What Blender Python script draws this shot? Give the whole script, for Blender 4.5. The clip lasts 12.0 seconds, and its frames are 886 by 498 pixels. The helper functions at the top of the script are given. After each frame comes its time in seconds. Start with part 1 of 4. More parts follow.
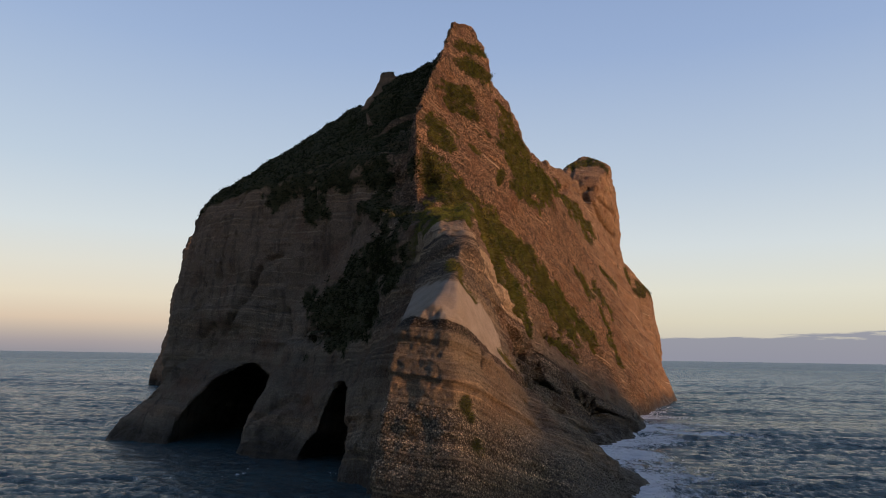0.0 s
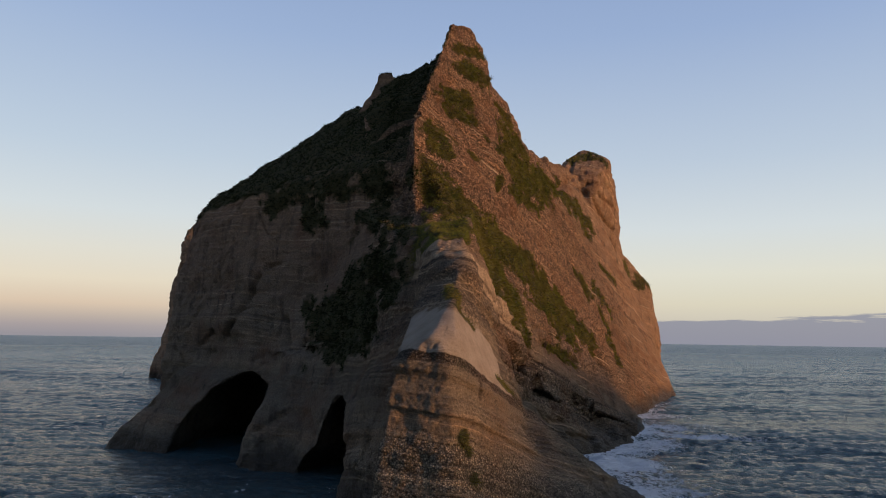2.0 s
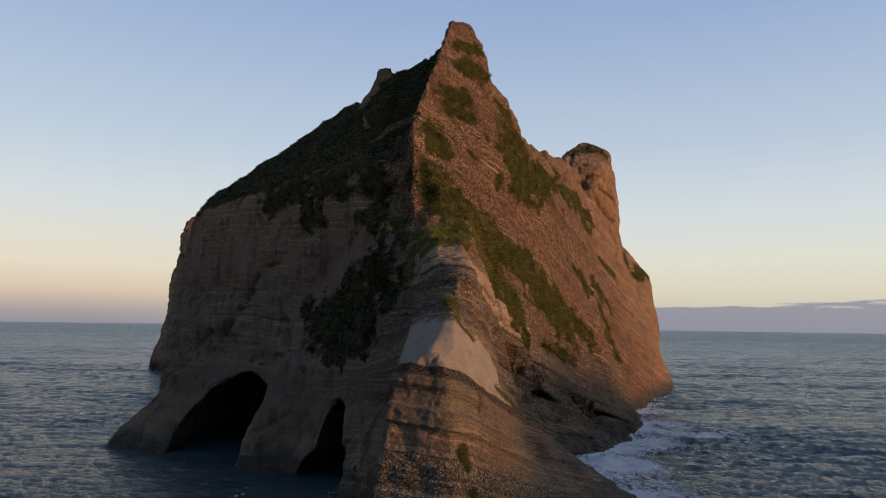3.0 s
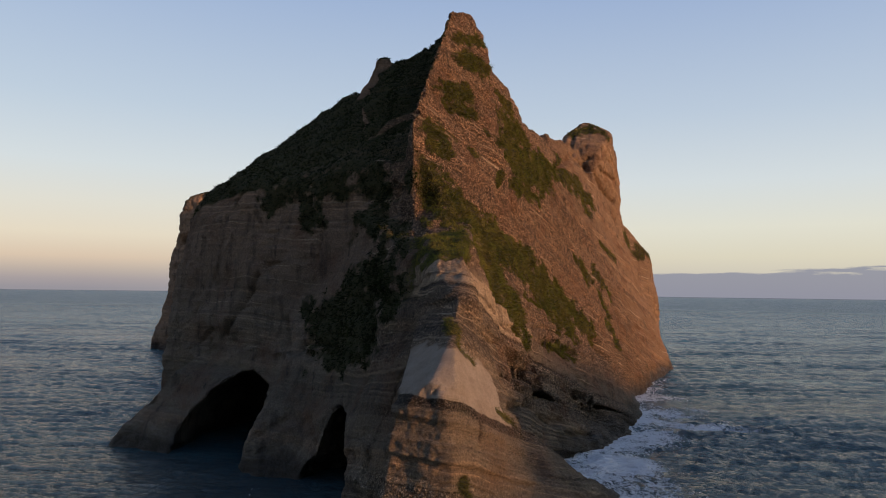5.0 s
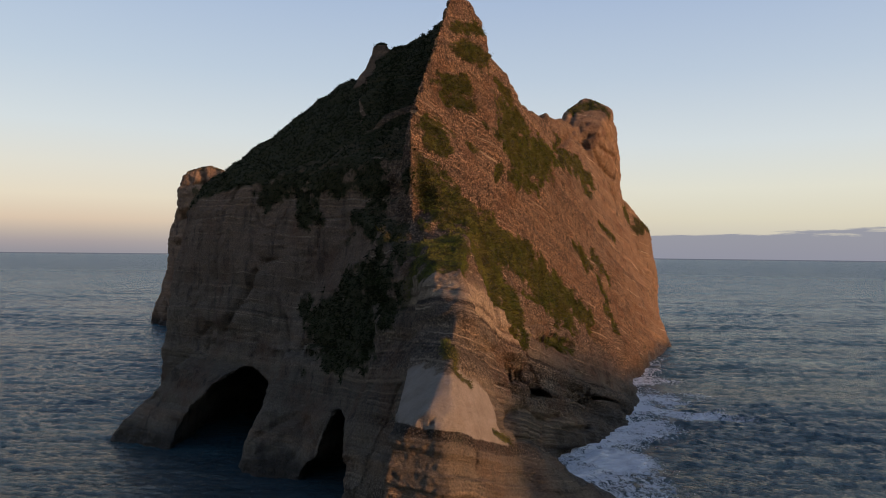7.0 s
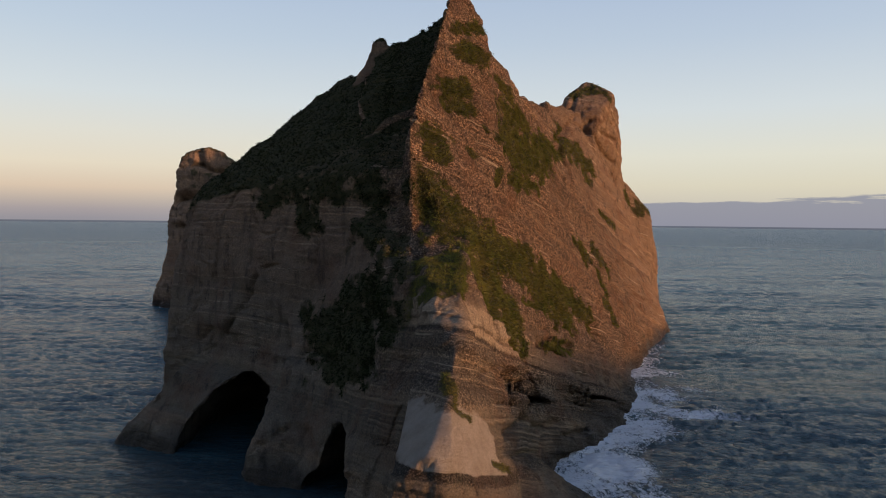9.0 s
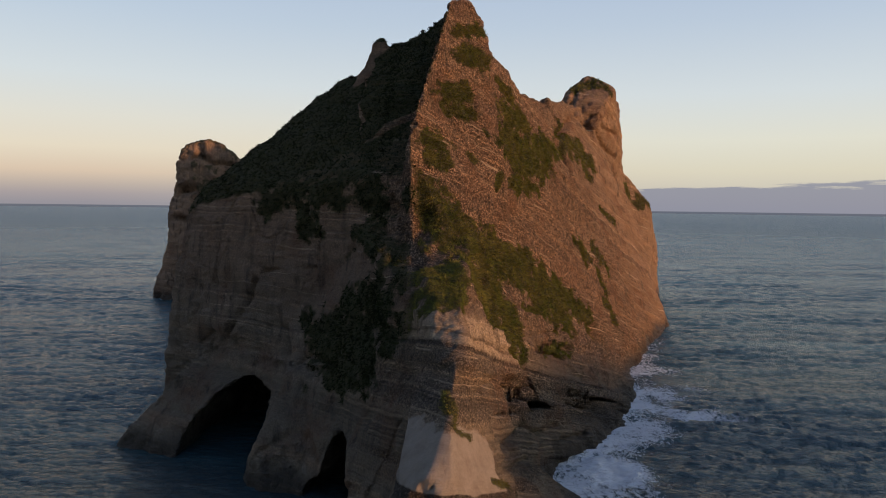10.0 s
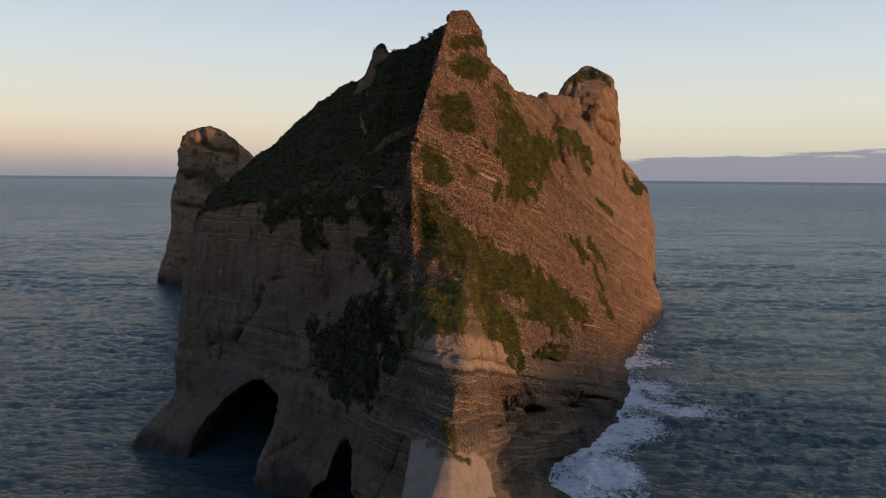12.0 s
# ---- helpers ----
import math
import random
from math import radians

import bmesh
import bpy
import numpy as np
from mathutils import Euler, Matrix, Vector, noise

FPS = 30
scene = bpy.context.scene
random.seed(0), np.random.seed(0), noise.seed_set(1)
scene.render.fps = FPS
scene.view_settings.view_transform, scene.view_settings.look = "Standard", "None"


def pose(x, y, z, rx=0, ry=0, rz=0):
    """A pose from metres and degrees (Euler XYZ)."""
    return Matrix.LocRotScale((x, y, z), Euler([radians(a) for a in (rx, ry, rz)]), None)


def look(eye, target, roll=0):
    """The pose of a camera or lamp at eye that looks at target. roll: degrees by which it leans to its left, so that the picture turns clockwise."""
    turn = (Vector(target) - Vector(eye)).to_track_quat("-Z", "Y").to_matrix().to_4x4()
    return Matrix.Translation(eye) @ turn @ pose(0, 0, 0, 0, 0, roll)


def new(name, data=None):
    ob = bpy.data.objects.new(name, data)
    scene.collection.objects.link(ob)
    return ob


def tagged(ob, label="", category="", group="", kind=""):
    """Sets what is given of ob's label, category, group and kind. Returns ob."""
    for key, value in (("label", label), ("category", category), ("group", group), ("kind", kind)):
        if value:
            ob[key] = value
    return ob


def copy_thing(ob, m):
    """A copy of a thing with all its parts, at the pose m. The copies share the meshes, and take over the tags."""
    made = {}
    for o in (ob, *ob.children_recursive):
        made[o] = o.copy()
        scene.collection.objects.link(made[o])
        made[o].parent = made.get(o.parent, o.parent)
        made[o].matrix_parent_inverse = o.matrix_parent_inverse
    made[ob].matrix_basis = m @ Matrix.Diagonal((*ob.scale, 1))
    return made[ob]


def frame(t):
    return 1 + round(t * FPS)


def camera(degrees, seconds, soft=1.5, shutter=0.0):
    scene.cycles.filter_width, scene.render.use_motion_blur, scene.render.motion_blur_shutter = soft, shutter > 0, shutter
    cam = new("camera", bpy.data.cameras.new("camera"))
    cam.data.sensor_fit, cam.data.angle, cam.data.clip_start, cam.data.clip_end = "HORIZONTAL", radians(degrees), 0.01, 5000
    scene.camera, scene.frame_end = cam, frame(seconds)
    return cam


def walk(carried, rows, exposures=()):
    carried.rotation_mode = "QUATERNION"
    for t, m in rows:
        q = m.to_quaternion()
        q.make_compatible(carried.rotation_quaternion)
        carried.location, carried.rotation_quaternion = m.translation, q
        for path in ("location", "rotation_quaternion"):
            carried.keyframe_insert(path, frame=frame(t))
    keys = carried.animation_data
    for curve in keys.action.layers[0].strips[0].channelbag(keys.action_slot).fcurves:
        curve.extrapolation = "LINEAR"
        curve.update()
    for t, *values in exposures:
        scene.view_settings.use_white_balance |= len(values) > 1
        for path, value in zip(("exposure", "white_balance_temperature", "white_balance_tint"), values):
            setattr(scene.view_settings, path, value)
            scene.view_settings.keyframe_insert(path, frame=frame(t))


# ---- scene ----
cam = camera(64.0, 12.0, soft=0.6)
PATH = [
    (0, (0.173, 0.775, 9.962), (0.165, 2.753, 10.26), 0.9),
    (0.5, (0.163, 0.783, 10.547), (0.155, 2.76, 10.844), 0.9),
    (1, (0.186, 0.745, 11.264), (0.178, 2.725, 11.55), 0.9),
    (1.5, (0.195, 0.687, 12.024), (0.189, 2.669, 12.293), 0.8),
    (2, (0.232, 0.683, 12.78), (0.226, 2.667, 13.032), 0.8),
    (2.5, (0.24, 0.658, 13.543), (0.235, 2.644, 13.777), 0.8),
    (3, (0.23, 0.708, 14.36), (0.226, 2.697, 14.574), 0.8),
    (5, (0.15, 0.809, 18.083), (0.147, 2.805, 18.204), 0.7),
    (5.5, (0.168, 0.894, 18.988), (0.166, 2.892, 19.083), 0.7),
    (6, (0.209, 0.922, 19.995), (0.208, 2.921, 20.063), 0.7),
    (6.5, (0.241, 0.973, 20.99), (0.24, 2.972, 21.031), 0.7),
    (7, (0.292, 1.085, 22.038), (0.291, 3.085, 22.052), 0.6),
    (9, (0.247, 1.134, 26.509), (0.247, 3.133, 26.431), 0.6),
    (9.5, (0.223, 1.136, 27.638), (0.223, 3.133, 27.539), 0.6),
    (10, (0.215, 1.133, 28.806), (0.215, 3.129, 28.686), 0.7),
    (10.5, (0.183, 0.93, 30.004), (0.184, 2.925, 29.864), 0.6),
    (11, (0.134, 0.433, 31.176), (0.136, 2.426, 31.015), 0.6),
    (11.5, (0.146, -0.263, 32.385), (0.147, 1.729, 32.203), 0.5),
    (12, (0.154, -1.195, 33.578), (0.155, 0.795, 33.375), 0.5),
]
walk(cam, [(t, look(eye, target, roll)) for t, eye, target, roll in PATH])

# ---- world and light ----
SUN_AZ, SUN_UP = -22.0, 7.5          # degrees: bearing from +x towards +y, and height
world = bpy.data.worlds.new("world")
scene.world = world
world.use_nodes = True
wn, wl = world.node_tree.nodes, world.node_tree.links
wn.clear()


def wnode(kind, **values):
    nd = wn.new(kind)
    for key, value in values.items():
        nd.inputs[int(key[1:])].default_value = value
    return nd


def ramp(nodes, stops, smooth=False):
    nd = nodes.new("ShaderNodeValToRGB")
    el = nd.color_ramp.elements
    while len(el) < len(stops):
        el.new(0.5)
    for e, (place, colour) in zip(el, stops):
        e.position, e.color = place, (*colour, 1) if len(colour) == 3 else colour
    if smooth:
        nd.color_ramp.interpolation = "B_SPLINE"
    return nd


sky = wn.new("ShaderNodeTexSky")
sky.sky_type, sky.sun_disc = "NISHITA", False
sky.sun_elevation, sky.sun_rotation = radians(SUN_UP), radians(90 - SUN_AZ)
coord = wn.new("ShaderNodeTexCoord")
parts = wn.new("ShaderNodeSeparateXYZ")
wl.new(coord.outputs["Generated"], parts.inputs[0])
# dusk gradient by height above the horizon
dusk = ramp(wn, [(0.0, (0.30, 0.29, 0.34)), (0.012, (0.37, 0.33, 0.36)), (0.022, (0.47, 0.40, 0.38)), (0.04, (0.69, 0.54, 0.43)),
                 (0.07, (0.78, 0.68, 0.55)), (0.11, (0.75, 0.715, 0.64)), (0.16, (0.67, 0.715, 0.74)), (0.24, (0.53, 0.62, 0.73)),
                 (0.40, (0.35, 0.46, 0.68)), (0.55, (0.24, 0.34, 0.58)), (1.0, (0.10, 0.17, 0.36))])
wl.new(parts.outputs["Z"], dusk.inputs[0])
side = wnode("ShaderNodeMapRange", _1=-0.45, _2=0.35)
wl.new(parts.outputs["X"], side.inputs[0])
pale = ramp(wn, [(0.0, (0.52, 0.49, 0.47)), (0.05, (0.72, 0.67, 0.54)), (0.09, (0.765, 0.745, 0.645)), (0.15, (0.68, 0.73, 0.755)),
                 (0.24, (0.52, 0.61, 0.73)), (0.40, (0.33, 0.44, 0.67)), (0.55, (0.24, 0.34, 0.58)), (1.0, (0.10, 0.17, 0.36))])
wl.new(parts.outputs["Z"], pale.inputs[0])
both = wn.new("ShaderNodeMix")
both.data_type = "RGBA"
wl.new(side.outputs[0], both.inputs[0])
wl.new(dusk.outputs[0], both.inputs[6])
wl.new(pale.outputs[0], both.inputs[7])
# bank of low cloud towards +x, with a ragged upper edge
stretch = wn.new("ShaderNodeMapping")
stretch.inputs["Scale"].default_value = (9, 9, 90)
wl.new(coord.outputs["Generated"], stretch.inputs[0])
rag = wnode("ShaderNodeTexNoise", _2=1.6, _3=5.0, _4=0.6)
wl.new(stretch.outputs[0], rag.inputs[0])
edge = wn.new("ShaderNodeMath")
edge.operation = "MULTIPLY_ADD"          # edge height grows to the right
wl.new(parts.outputs["X"], edge.inputs[0])
edge.inputs[1].default_value, edge.inputs[2].default_value = 0.030, 0.017
edge2 = wn.new("ShaderNodeMath")
edge2.operation = "MULTIPLY_ADD"
wl.new(rag.outputs[0], edge2.inputs[0])
edge2.inputs[1].default_value = 0.030
wl.new(edge.outputs[0], edge2.inputs[2])
drop = wn.new("ShaderNodeMath")
drop.operation = "SUBTRACT"
wl.new(edge2.outputs[0], drop.inputs[0])
wl.new(parts.outputs["Z"], drop.inputs[1])
fade = wnode("ShaderNodeMapRange", _1=0.012, _2=0.0165)
wl.new(drop.outputs[0], fade.inputs[0])
from_side = wnode("ShaderNodeMapRange", _1=0.02, _2=0.22)
wl.new(parts.outputs["X"], from_side.inputs[0])
amount = wn.new("ShaderNodeMath")
amount.operation = "MULTIPLY"
wl.new(fade.outputs[0], amount.inputs[0])
wl.new(from_side.outputs[0], amount.inputs[1])
bank = wn.new("ShaderNodeMix")
bank.data_type = "RGBA"
wl.new(amount.outputs[0], bank.inputs[0])
wl.new(both.outputs[2], bank.inputs[6])
bank.inputs[7].default_value = (0.285, 0.297, 0.375, 1)
# sea beyond the far edge of the sheet
under = wnode("ShaderNodeMapRange", _1=-0.0026, _2=-0.0034)
wl.new(parts.outputs["Z"], under.inputs[0])
far_sea = wn.new("ShaderNodeMix")
far_sea.data_type = "RGBA"
wl.new(under.outputs[0], far_sea.inputs[0])
wl.new(bank.outputs[2], far_sea.inputs[6])
far_sea.inputs[7].default_value = (0.115, 0.136, 0.190, 1)
# a share of the physical sky
share = wn.new("ShaderNodeMix")
share.data_type = "RGBA"
toward = wn.new("ShaderNodeVectorMath")
toward.operation = "DOT_PRODUCT"
toward.inputs[1].default_value = (math.cos(radians(SUN_AZ)), math.sin(radians(SUN_AZ)), 0.0)
wl.new(coord.outputs["Generated"], toward.inputs[0])
bright = wnode("ShaderNodeMapRange", _1=0.25, _2=1.0, _3=0.02, _4=0.14)
wl.new(toward.outputs["Value"], bright.inputs[0])
wl.new(bright.outputs[0], share.inputs[0])
wl.new(far_sea.outputs[2], share.inputs[6])
wl.new(sky.outputs[0], share.inputs[7])
bg = wn.new("ShaderNodeBackground")
bg.inputs["Strength"].default_value = 0.93
wout = wn.new("ShaderNodeOutputWorld")
wl.new(share.outputs[2], bg.inputs[0])
wl.new(bg.outputs[0], wout.inputs[0])

sun_data = bpy.data.lights.new("sun", "SUN")
sun_data.energy, sun_data.angle, sun_data.color = 5.0, radians(1.1), (1.0, 0.52, 0.25)
sun = new("sun", sun_data)
sun_way = Vector((math.cos(radians(SUN_UP)) * math.cos(radians(SUN_AZ)), math.cos(radians(SUN_UP)) * math.sin(radians(SUN_AZ)), math.sin(radians(SUN_UP))))
sun.matrix_world = look((0, 0, 100), Vector((0, 0, 100)) - sun_way)


# ---- materials ----
class Nodes:
    """Short hand for a node material."""
    def __init__(self, name, rough=0.9):
        self.material = bpy.data.materials.new(name)
        self.material.use_nodes = True
        self.nodes, self.links = self.material.node_tree.nodes, self.material.node_tree.links
        self.shader = self.nodes["Principled BSDF"]
        self.shader.inputs["Roughness"].default_value = rough
        self.place = self.nodes.new("ShaderNodeNewGeometry").outputs["Position"]

    def join(self, a, b):
        if isinstance(a, (int, float)):
            b.default_value = a
        elif isinstance(a, tuple):
            b.default_value = (*a, 1) if len(b.default_value) == 4 and len(a) == 3 else a
        else:
            self.links.new(a, b)

    def math(self, op, a, b=0.0, c=0.0):
        nd = self.nodes.new("ShaderNodeMath")
        nd.operation = op
        for v, s in zip((a, b, c), nd.inputs):
            self.join(v, s)
        return nd.outputs[0]

    def dot(self, v):
        nd = self.nodes.new("ShaderNodeVectorMath")
        nd.operation = "DOT_PRODUCT"
        self.links.new(self.place, nd.inputs[0])
        nd.inputs[1].default_value = v
        return nd.outputs["Value"]

    def scaled(self, v):
        nd = self.nodes.new("ShaderNodeVectorMath")
        nd.operation = "MULTIPLY"
        self.links.new(self.place, nd.inputs[0])
        nd.inputs[1].default_value = v
        return nd.outputs[0]

    def noise(self, scale, detail=4.0, rough=0.55, vector=None, distort=0.0):
        nd = self.nodes.new("ShaderNodeTexNoise")
        self.join(vector if vector is not None else self.place, nd.inputs["Vector"])
        nd.inputs["Scale"].default_value, nd.inputs["Detail"].default_value = scale, detail
        nd.inputs["Roughness"].default_value, nd.inputs["Distortion"].default_value = rough, distort
        return nd.outputs[0]

    def line(self, w, scale, detail=2.0):
        nd = self.nodes.new("ShaderNodeTexNoise")
        nd.noise_dimensions = "1D"
        self.join(w, nd.inputs["W"])
        nd.inputs["Scale"].default_value, nd.inputs["Detail"].default_value = scale, detail
        return nd.outputs[0]

    def cells(self, scale, feature="F1", out="Distance", vector=None):
        nd = self.nodes.new("ShaderNodeTexVoronoi")
        nd.feature = feature
        self.join(vector if vector is not None else self.place, nd.inputs["Vector"])
        nd.inputs["Scale"].default_value = scale
        return nd.outputs[out]

    def spread(self, a, lo, hi, to_lo=0.0, to_hi=1.0):
        nd = self.nodes.new("ShaderNodeMapRange")
        self.join(a, nd.inputs[0])
        for i, v in enumerate((lo, hi, to_lo, to_hi)):
            nd.inputs[i + 1].default_value = v
        return nd.outputs[0]

    def mix(self, f, a, b, how="MIX"):
        nd = self.nodes.new("ShaderNodeMix")
        nd.data_type, nd.blend_type = "RGBA", how
        for v, i in ((f, 0), (a, 6), (b, 7)):
            self.join(v, nd.inputs[i])
        return nd.outputs[2]

    def attr(self, name):
        nd = self.nodes.new("ShaderNodeAttribute")
        nd.attribute_name = name
        return nd.outputs["Fac"]

    def stops(self, a, stops):
        nd = ramp(self.nodes, stops)
        self.links.new(a, nd.inputs[0])
        return nd.outputs[0]

    def bump(self, height, strength, distance, below=None):
        nd = self.nodes.new("ShaderNodeBump")
        nd.inputs["Strength"].default_value, nd.inputs["Distance"].default_value = strength, distance
        self.links.new(height, nd.inputs["Height"])
        if below is not None:
            self.links.new(below, nd.inputs["Normal"])
        return nd.outputs[0]

    def finish(self, colour=None, rough=None, normal=None):
        for v, nm in ((colour, "Base Color"), (rough, "Roughness"), (normal, "Normal")):
            if v is not None:
                self.join(v, self.shader.inputs[nm])
        return self.material


BED = (0.166, 0.232, 0.958)              # the way across the bedding of the rock


def rock_material():
    m = Nodes("layered_rock", 0.92)
    m.shader.inputs["Specular IOR Level"].default_value = 0.2
    wander = m.math("MULTIPLY_ADD", m.noise(0.10, 3.0), 1.6, m.math("MULTIPLY", m.noise(1.1, 3.0), 0.22))
    s = m.math("SUBTRACT", m.math("ADD", wander, m.dot(BED)), 0.9)
    # the sequence of beds, from the sea up: conglomerate, rusty seam, banded sandstone, clean cap bed, pebble beds with pale seams
    place = m.spread(s, 10.0, 60.0)
    def at(v):
        return (v - 10.0) / 50.0
    colour = m.stops(place, [(at(10), (0.400, 0.318, 0.232)), (at(16.2), (0.390, 0.310, 0.226)), (at(17.0), (0.330, 0.240, 0.165)), (at(17.6), (0.320, 0.235, 0.162)),
                             (at(18.0), (0.270, 0.212, 0.154)), (at(20.4), (0.255, 0.198, 0.143)),
                             (at(21.3), (0.227, 0.178, 0.130)), (at(24.4), (0.221, 0.173, 0.124)), (at(24.9), (0.285, 0.218, 0.160)), (at(30.3), (0.285, 0.212, 0.152)),
                             (at(33.5), (0.270, 0.188, 0.132)), (at(38.0), (0.320, 0.214, 0.148)), (at(45.0), (0.352, 0.218, 0.138)), (at(60.0), (0.352, 0.222, 0.145))])
    lit_side = m.spread(m.dot((1.0, 0.0, 0.0)), -13.0, -5.0, 0.45, 1.0)
    band = m.line(s, 0.55, 4.0)
    colour = m.mix(m.math("MULTIPLY", lit_side, 0.75), colour, m.stops(band, [(0.30, (0.62, 0.62, 0.64)), (0.44, (1.0, 0.98, 0.95)), (0.56, (0.86, 0.83, 0.80)), (0.68, (1.32, 1.24, 1.14))]), "MULTIPLY")
    # fine lamination
    thin = m.line(s, 3.0, 6.0)
    laminated = m.math("MULTIPLY", m.spread(m.noise(0.16, 3.0, 0.5), 0.35, 0.60), m.math("MULTIPLY", lit_side, m.spread(m.dot((0.0, 1.0, 0.0)), 105.0, 140.0, 1.0, 0.25)))
    bow = m.math("MULTIPLY", m.spread(m.dot((0.0, 1.0, 0.0)), 82.0, 66.0), m.math("MULTIPLY", m.spread(m.dot((1.0, 0.0, 0.0)), -6.0, -3.5), m.spread(s, 16.2, 16.8, 0.20, 0.50)))
    laminated = m.math("MAXIMUM", laminated, bow)
    colour = m.mix(laminated, colour, m.mix(1.0, colour, m.stops(thin, [(0.30, (0.62, 0.60, 0.58)), (0.45, (0.95, 0.95, 0.94)), (0.58, (1.05, 1.04, 1.02)), (0.70, (1.75, 1.66, 1.52))]), "MULTIPLY"))
    # pale seams that come and go
    sy, sx = m.dot((0.0, 1.0, 0.0)), m.dot((1.0, 0.0, 0.0))
    step = m.math("FRACT", m.math("DIVIDE", m.math("ADD", s, m.math("MULTIPLY", m.line(s, 0.21, 1.0), 3.0)), 2.3))
    seam = m.spread(m.math("ABSOLUTE", m.math("SUBTRACT", step, 0.5)), 0.042, 0.022)
    seam = m.math("MULTIPLY", m.math("MULTIPLY", seam, lit_side), m.spread(m.noise(0.16, 4.0, 0.6), 0.46, 0.58))
    colour = m.mix(m.math("MULTIPLY", seam, m.spread(s, 24.0, 30.0, 0.25, 0.85)), colour, (0.60, 0.45, 0.31))
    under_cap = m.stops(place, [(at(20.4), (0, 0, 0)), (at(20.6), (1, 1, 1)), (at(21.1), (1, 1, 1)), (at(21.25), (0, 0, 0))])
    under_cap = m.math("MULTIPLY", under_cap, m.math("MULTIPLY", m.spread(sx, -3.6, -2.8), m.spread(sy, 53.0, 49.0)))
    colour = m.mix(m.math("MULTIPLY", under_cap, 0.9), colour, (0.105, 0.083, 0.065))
    # two pale beds that pinch out away from the prow
    pale = m.stops(place, [(at(30.3), (0, 0, 0)), (at(30.6), (1, 1, 1)), (at(31.1), (0.9, 0.9, 0.9)), (at(31.3), (0, 0, 0)), (at(31.7), (1, 1, 1)), (at(32.9), (0.9, 0.9, 0.9)), (at(33.5), (0, 0, 0))])
    reach = m.math("MULTIPLY", m.spread(m.math("ADD", sx, m.spread(m.noise(0.25, 3.0), 0.2, 0.8, -2.5, 2.5)), -5.0, -1.0), m.spread(m.math("ADD", sy, m.spread(m.noise(0.2, 3.0), 0.2, 0.8, -6.0, 6.0)), 82.0, 72.0))
    pale = m.math("MULTIPLY", m.math("MULTIPLY", pale, reach), m.spread(m.noise(0.5, 5.0, 0.65), 0.30, 0.55, 0.35, 0.9))
    colour = m.mix(pale, colour, (0.620, 0.450, 0.300))
    # the clean sandstone bed that caps the nose
    cap = m.math("MULTIPLY", m.spread(s, 21.1, 21.22), m.spread(m.math("ADD", sy, m.spread(m.noise(0.6, 4.0), 0.2, 0.8, -1.6, 1.6)), 50.2, 49.8))
    cap = m.math("MULTIPLY", cap, m.math("MULTIPLY", m.spread(sx, -2.7, -2.3), m.spread(m.math("ADD", s, m.spread(m.noise(0.8, 3.0), 0.2, 0.8, -0.5, 0.5)), 24.9, 24.6)))
    capcol = m.stops(m.noise(0.9, 5.0, 0.6), [(0.3, (0.36, 0.285, 0.220)), (0.55, (0.43, 0.345, 0.268)), (0.7, (0.47, 0.38, 0.30))])
    colour = m.mix(m.math("MULTIPLY", cap, 0.95), colour, capcol)
    # pebbles of two sizes in the conglomerate
    def pebbles(scale):
        gap, tint = m.cells(scale), m.cells(scale, "F1", "Color")
        sep = m.nodes.new("ShaderNodeSeparateColor")
        m.links.new(tint, sep.inputs[0])
        return gap, m.math("MULTIPLY", m.spread(sep.outputs[0], 0.0, 1.0, 0.52, 1.60), m.spread(gap, 0.22, 0.62, 1.18, 0.42))
    coarse, fine = pebbles(5.0), pebbles(8.5)
    back = m.spread(sy, 55.0, 66.0)
    pebble = m.math("ADD", m.math("MULTIPLY", coarse[0], back), m.math("MULTIPLY", fine[0], m.math("SUBTRACT", 1.0, back)))
    speck = m.math("ADD", m.math("MULTIPLY", coarse[1], back), m.math("MULTIPLY", fine[1], m.math("SUBTRACT", 1.0, back)))
    inbed = m.stops(place, [(at(10), (1, 1, 1)), (at(16.0), (1, 1, 1)), (at(16.8), (0.15, 0.15, 0.15)), (at(20.4), (0.1, 0.1, 0.1)), (at(20.6), (1, 1, 1)), (at(21.1), (1, 1, 1)),
                            (at(21.4), (0.05, 0.05, 0.05)), (at(24.4), (0.05, 0.05, 0.05)), (at(25.0), (0.9, 0.9, 0.9)), (at(30.3), (0.9, 0.9, 0.9)), (at(30.6), (0.15, 0.15, 0.15)), (at(33.4), (0.4, 0.4, 0.4)), (at(36.0), (1, 1, 1)), (at(60.0), (1, 1, 1))])
    right = m.spread(m.math("ADD", sx, m.spread(m.noise(0.2, 3.0), 0.2, 0.8, -4.0, 4.0)), -9.0, -4.0, 0.12, 1.0)
    pebbly = m.math("MULTIPLY", m.math("MULTIPLY", inbed, right), m.math("SUBTRACT", 1.0, m.math("MAXIMUM", cap, m.math("MULTIPLY", seam, 0.8))))
    pebbly = m.math("MULTIPLY", pebbly, m.spread(sy, 135.0, 170.0, 1.0, 0.4))
    weigh = m.nodes.new("ShaderNodeMix")
    m.join(pebbly, weigh.inputs[0])
    weigh.inputs[2].default_value = 1.0
    m.join(speck, weigh.inputs[3])
    shade = m.nodes.new("ShaderNodeVectorMath")
    shade.operation = "SCALE"
    m.join(colour, shade.inputs[0])
    m.join(weigh.outputs[0], shade.inputs["Scale"])
    colour = m.mix(1.0, shade.outputs[0], (0.76, 0.80, 0.83), "MULTIPLY")
